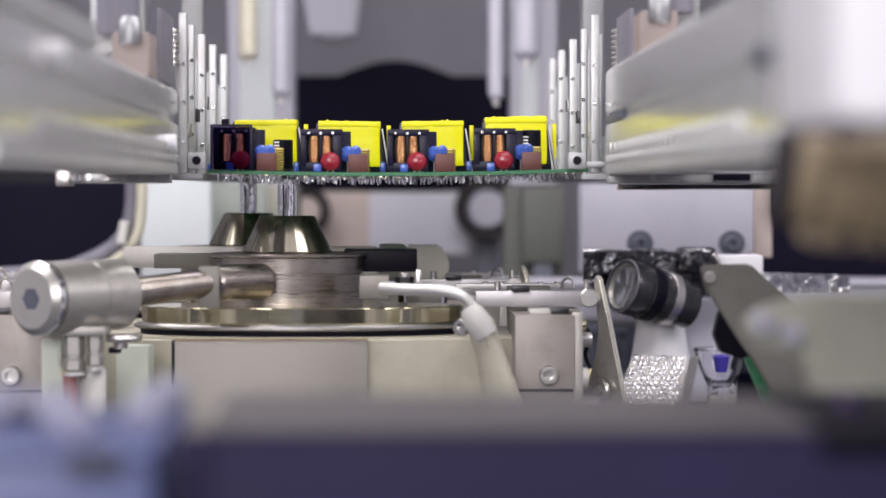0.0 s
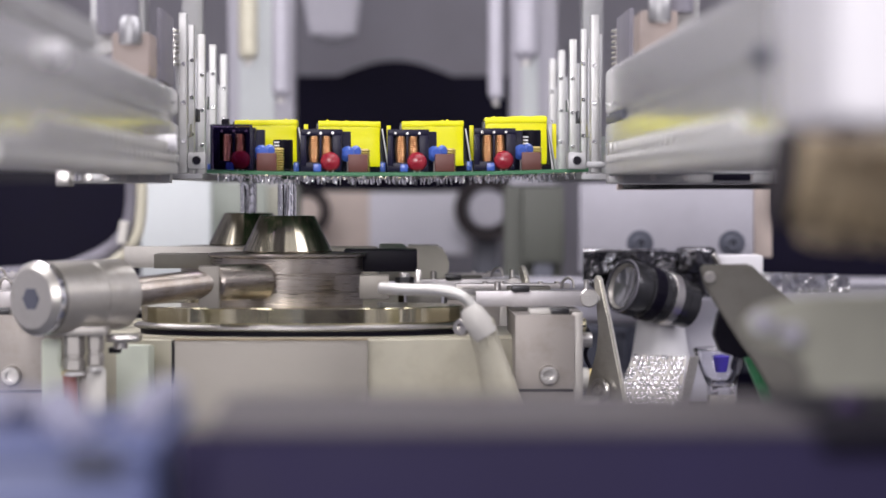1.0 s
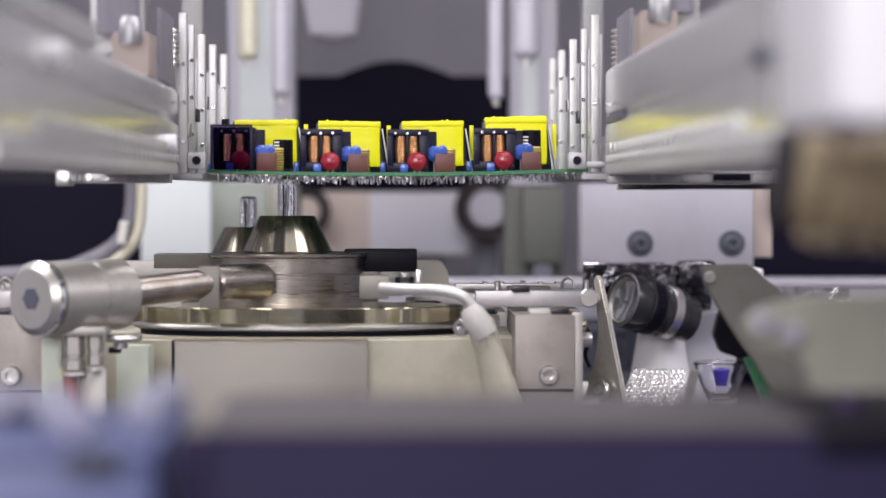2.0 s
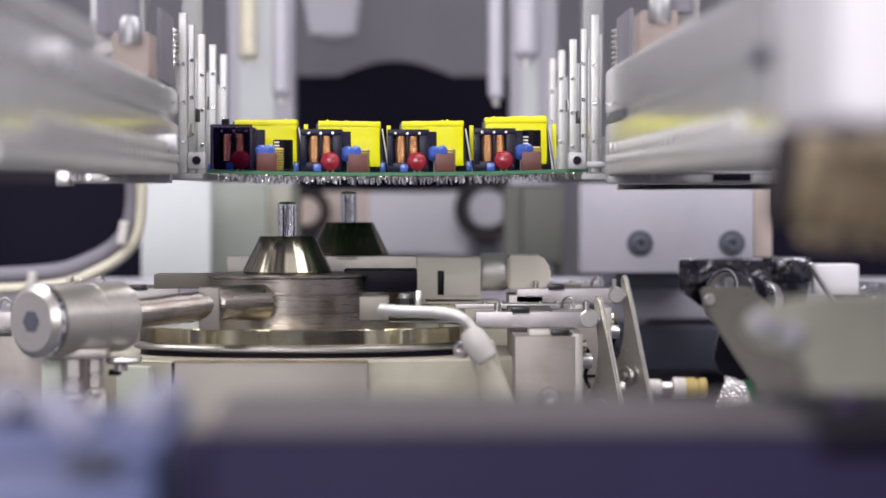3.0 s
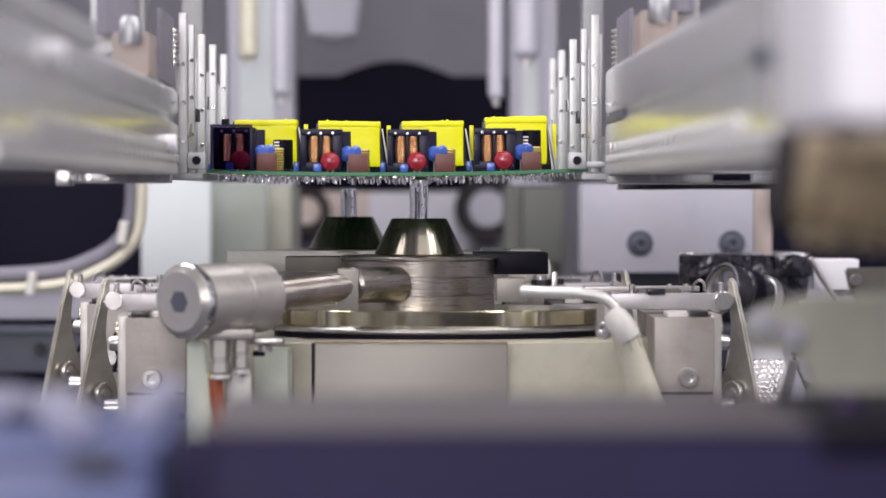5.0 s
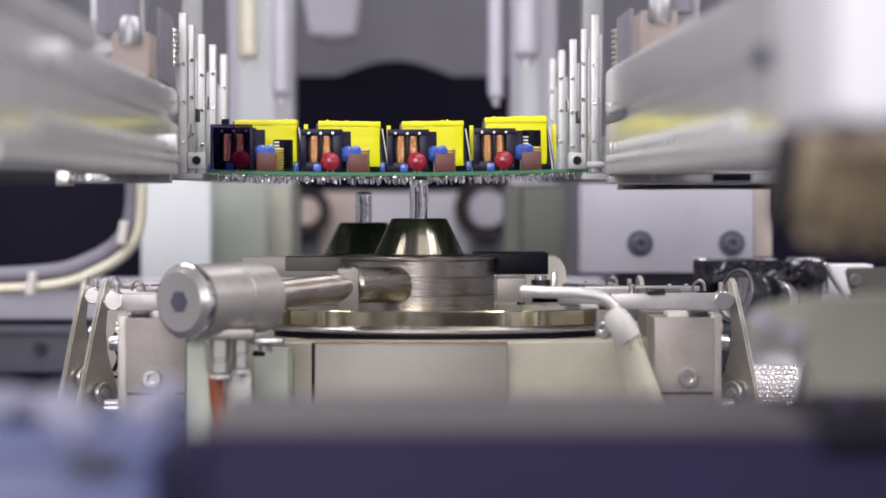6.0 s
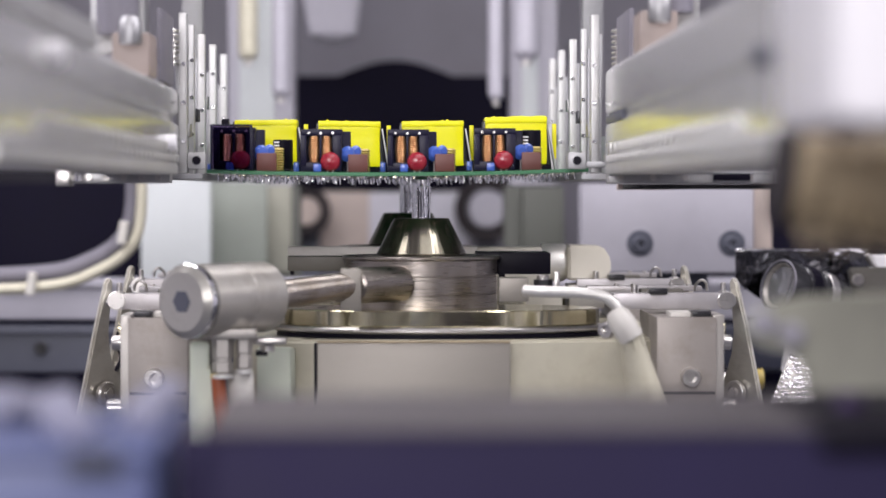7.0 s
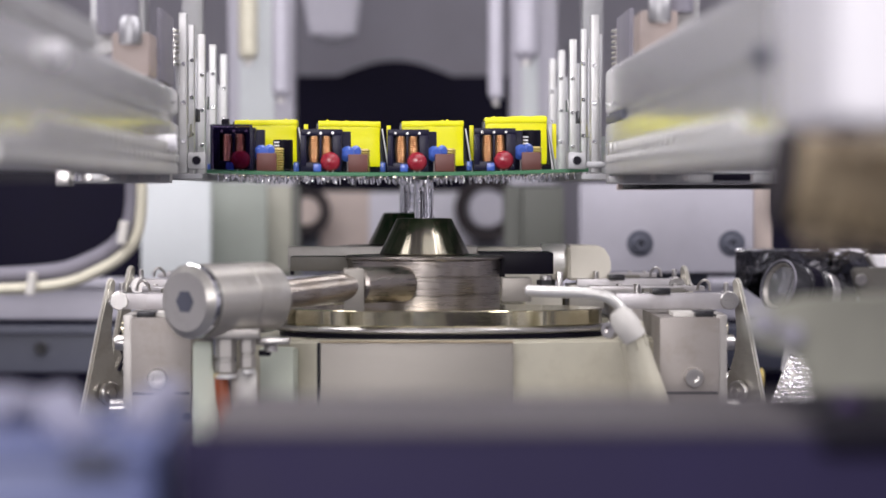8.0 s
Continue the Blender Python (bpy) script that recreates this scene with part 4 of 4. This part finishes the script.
for x0, x1, z0, z1, y, m, lab in ((-176, -128, -66, 12, 1800, COOLWHITE, "cool white upright panel"), (-134, -92, -60, 6, 1860, MINTGREY, "pale mint grey upright panel"),
                                  (-94, -76, -60, 4, 1900, OLIVE, "olive grey upright strip"),
                                  (92, 122, -52, 2, 1880, DIMOLIVE, "dim olive grey upright strip")):
    ob = thing("upright_panel", lab, "panel")
    part("sheet", box(x0, x1, y, y + 12, z0, z1, 1), m, ob)
    part("return_edge", box(x0, x0 + 3, y + 12, y + 40, z0, z1, 0.6), m, ob)
    part("leg", box(x0 + 8, x1 - 8, y + 2, y + 10, -499, z0, 1), SLATE, ob)

blk = thing("drilled_block", "pale aluminium block with two counterbored holes", "block")
part("body", box(111, 214, 1550, 1580, -49, 4, 1.0), LILAC, blk)
for hx in (146, 201):
    part("bore", lathe([(0, 0), (7.4, 0), (8.0, 0.3), (7.6, 0.7), (0, 0.5)], 32, along((hx, 1550, -31.5), (hx, 1500, -31.5))), SLATE, blk, "dark counterbore")
    screw(blk, (hx, 1549.4, -31.5), 4.4, (0, -1, 0), "bolt", SLATE)
part("side_cover", box(215, 226, 1556, 1590, -40, 4, 1.0), TAN, blk)
part("carrier_arm", box(135, 190, 1578, 1699, -60, -42, 1.0), SLATE, blk)


def cross_beam(z0, z1, y, mat, lab):
    ob = thing("cross_beam", lab, "beam", (0, 0, 0), "beams across the chamber")
    part("profile", box(-699, 699, y, y + 40, z0, z1, 1.5), mat, ob)
    part("lip", box(-698, 698, y - 3, y - 0.2, z1 - 5, z1 - 1, 0.6), mat, ob)
    return ob


cross_beam(-84, -58, 1700, LILAC, "pale grey painted beam running across the chamber")
lowbeam = cross_beam(-118, -88, 1690, SLATE, "slate grey painted beam with bolts")
for x in (-230, -110, 60, 140):
    screw(lowbeam, (x, 1690, -102), 4.2, (0, -1, 0), "bolt", SATIN_BLACK)

part("dark_cover", box(150, 330, 1684, 1689.4, -116, -89, 1), DARKSLATE, lowbeam, "dark navy cover plate")
dark = thing("cabinet", "dark navy cabinet beside the chamber wall", "cabinet")
part("body", box(-420, -168, 2000, 2300, -499, 18, 2), BLACK, dark)
part("door_panel", box(-400, -190, 1994, 1999.6, -300, 6, 1.5), HOOD, dark)
dark2 = thing("cabinet", "dark navy cabinet beside the chamber wall", "cabinet")
part("body", box(212, 460, 1800, 2200, -499, 10, 2), BLACK, dark2)
part("door_panel", box(230, 440, 1794, 1799.6, -300, 0, 1.5), HOOD, dark2)

chain = thing("cable_loop", "curved bundle of a grey hose and a cream cable", "cable bundle")
part("grey_hose", hose([(-166, 1640, 30), (-165, 1640, -8), (-172, 1640, -30), (-192, 1640, -44), (-222, 1640, -52), (-300, 1640, -54), (-420, 1640, -50), (-698, 1640, -45)], 5.5), BACKGREY, chain, "grey corrugated hose")
part("cream_cable", hose([(-160, 1630, 30), (-159, 1630, -10), (-165, 1630, -34), (-186, 1630, -50), (-220, 1630, -60), (-300, 1630, -62), (-420, 1630, -58), (-698, 1630, -52)], 3.6), CREAM, chain, "cream cable")
for x, z in ((-169, -24), (-226, -56)):
    part("cable_tie", rod((x, 1624, z + 5), (x - 2, 1624, z - 9), 3.0), NYLON, chain, "white cable tie")
part("hanger", box(-170, -156, 1626, 1650, 28, 699, 1), ALU, chain)


# ---------- near the lens ----------
front = thing("front_beam", "dark indigo beam with a grey top in front of the pots", "beam")
part("top_plate", box(-38, 84, 516, 600, -48.0, -47, 0.4), GREYTOP, front, "grey top plate")
part("body", box(-37, 200, 517, 597, -160, -48.4, 0.8), NAVY, front)
part("front_lip", box(-44, -37.2, 517, 523, -160, -48.4, 0.8), NAVY, front)
# black cover stands in for the bracket's shade on this end
part("shade_cover", box(84.3, 200, 514, 600, -52.5, -46.6, 1.0), BLACK, front, "black cover in place of shade at the beam end")
part("stand", box(-20, 120, 520, 580, -499, -160, 1.5), NAVY, front)

part("violet_knob", lathe([(0, -47), (3, -47), (3.2, -45.6), (2, -44.2), (0, -44)], 20, Matrix.Translation((98, 560, 0))), material("violet_plastic", (0.04, 0.018, 0.085), 0.5), front, "violet plastic knob")
bin_ = thing("blue_box", "blue plastic box holding pale clear parts", "box")
part("body", box(-118, -47, 500, 590, -120, -52, 3), BLUE, bin_)
part("rim", box(-119, -46, 498, 592, -52, -49, 1.2), BLUE, bin_)
part("stand", box(-110, -55, 505, 585, -499, -120, 1), SLATE, bin_)
# slate patch that darkens part of the box's front
part("dark_patch", box(-63, -53, 497.2, 498.2, -54.5, -49.6, 0.2), DARKSLATE, bin_)
rnd = random.Random(11)
for i in range(20):
    x, y = rnd.uniform(-110, -51), rnd.uniform(506, 584)
    part("pale_part", lathe([(0, -49), (3.5, -49), (4.5, -46), (3, -43.5), (0, -43)], 14, Matrix.Translation((x, y, rnd.uniform(0, 1.5)))), CLOUDY, bin_, "pale plastic part")

brk = thing("front_bracket", "olive grey bracket with two bolts close to the lens", "bracket")
part("plate", plate([(94, -37), (98, -32), (112, -28.5), (190, -27), (190, -56), (113, -56), (111.5, -48), (108, -44), (98, -42)], "y", 700, 710, 1.2), OLIVE, brk)
# lilac paint on these bolts stands in for the shine of steel
for x, z in ((99, -35.5), (106.5, -38.5)):
    screw(brk, (x, 700, z), 3.2, (0, -1, 0), "bolt", LILAC, 5)
# black filler added to darken the area below the plate
part("under_block", box(113, 190, 701, 712, -95, -56.2, 1.2), BLACK, brk, "black filler added under the plate")
part("stand", box(135, 185, 711, 725, -499, -95.2, 1.5), SLATE, brk)

wp = thing("white_housing", "white painted housing close to the lens", "housing")
part("shell", box(81, 240, 480, 560, 12, 160, 6), WHITE, wp)
part("stand", box(180, 230, 500, 540, -499, 12, 2), PALE, wp)
brush = thing("brown_brush", "brown fibre brush roll beside the rail", "brush")
b = rod((88, 584, 3.5), (185, 584, -6), 11, 13, 32)
rnd = random.Random(5)
for i in range(700):
    u, a = rnd.random(), rnd.uniform(0, 2 * math.pi)
    p = Vector((90 + 95 * u, 584 + 11 * math.cos(a), 2 - 8 * u + 11 * math.sin(a)))
    q = p + Vector((rnd.uniform(-1, 1), 3.5 * math.cos(a), 3.5 * math.sin(a)))
    rod(p, q, 0.7, 0.3, 5, 0.05, b)
part("bristles", b, BROWN, brush)
part("end_cap", rod((85.5, 584, 3.8), (89, 584, 3.4), 11.6, None, 32), DUSK, brush, "dark end cap")
part("core", rod((91, 584, 2.3), (200, 584, -7.3), 5), BROWN, brush)
part("stand", box(194, 206, 576, 592, -499, -2, 1), PALE, brush)


# ---------- movement ----------
def motions():
    def at(root, dx, dz):
        return pose((root[0] + dx) * MM, root[1] * MM, EYE + (root[2] + dz) * MM)

    front_root, rear_root = (-50, 1200, 0), REAR
    front_rows = [(0, 0, 0), (1.7, 0, 0), (2.6, 0, 0), (2.8, 0, -3.4), (2.9, 0, -6.0), (3.0, 0, -9.4), (3.1, 0, -10.2), (3.2, 0, -10.2), (3.3, 0, -9.5), (3.4, 0, -7.3),
                  (3.5, 0, -5.7), (3.6, 0, -5.0), (3.7, 0.5, -4.8), (3.8, 7.3, -4.8), (3.9, 16.5, -4.8), (4.0, 27.5, -4.8), (4.1, 38, -4.8), (4.2, 49.0, -4.8), (4.3, 56.8, -4.8),
                  (4.4, 60.3, -4.8), (4.5, 60.8, -4.8), (4.7, 60.8, -4.4), (4.8, 60.8, -3.0), (4.9, 60.8, -1.7), (5.0, 60.8, -1.3), (5.8, 60.8, -1.3), (6.2, 60.8, -1.3), (6.5, 61.2, -1.3), (7.0, 61.9, -1.2), (7.5, 62.6, -1.2), (8.0, 63.2, -1.2)]
    rear_rows = [(0, 0, 0), (1.1, 0, 0), (1.2, 0, -0.4), (1.3, 0, -1.9), (1.4, 0, -5.4), (1.5, 0, -8), (1.6, 0, -9.8), (1.7, 0, -10.3), (1.8, 0, -10.2), (1.9, 0, -9.5), (2.0, 0, -7.3), (2.1, 0, -5.7), (2.2, 0.8, -5.1), (2.3, 7.5, -5),
                 (2.4, 16.8, -5), (2.5, 27.5, -5), (2.6, 38, -5), (2.7, 47, -5), (2.8, 51.4, -5), (2.9, 52.2, -5), (3.1, 52.2, -4.9), (3.2, 52.2, -3.3), (3.3, 52.2, -1.3), (3.4, 52.2, 0), (3.5, 52.2, 0), (4.7, 52.2, 0), (4.85, 52.2, 0), (4.95, 52.2, -0.9), (5.05, 52.2, -4), (5.15, 52.2, -7), (5.25, 52.2, -9.4), (5.35, 52.2, -10.2), (5.5, 52.2, -10), (5.6, 52.2, -8.2), (5.7, 52.2, -6),
                 (5.8, 52.2, -5.2), (5.9, 53, -5.2), (6.0, 60.0, -5.1), (6.1, 68.4, -5), (6.2, 78.4, -4.8), (6.3, 82.4, -4.7), (6.4, 83, -4.7), (6.5, 83, -4.6), (6.6, 83, -4.2), (6.7, 83, -2.4), (6.8, 83, -0.3), (6.9, 83, 0), (8.0, 83, 0)]
    walk(pot_front, [(t, at(front_root, dx, dz)) for t, dx, dz in front_rows])
    front_dome = [(0, 2.3), (2.5, 2.2), (2.8, 0), (4.5, 0), (4.6, 1.5), (4.7, 2.4), (5.0, 3.2), (8.0, 3.2)]
    rear_dome = [(0, 2.3), (1.1, 2.2), (1.2, 0), (3.0, 0), (3.1, 2.2), (3.3, 2.6), (3.5, 2.3), (4.85, 2.3), (4.95, 0), (6.5, 0), (6.6, 2.2), (6.8, 2.3), (8.0, 2.3)]
    for pot, rows in ((pot_front, front_dome), (pot_rear, rear_dome)):
        dome = [o for o in pot.children if o.name.startswith("solder_dome")][0]
        walk(dome, [(t, pose(0, 0, dz * MM)) for t, dz in rows])
    for ob in (pot_rear, eye_unit, foil_unit, lamp_unit):
        walk(ob, [(t, at(rear_root, dx, dz)) for t, dx, dz in rear_rows])


eye_unit = inspection_camera()
foil_unit = foil_reflector()
lamp_unit = reflector_lamp()
motions()
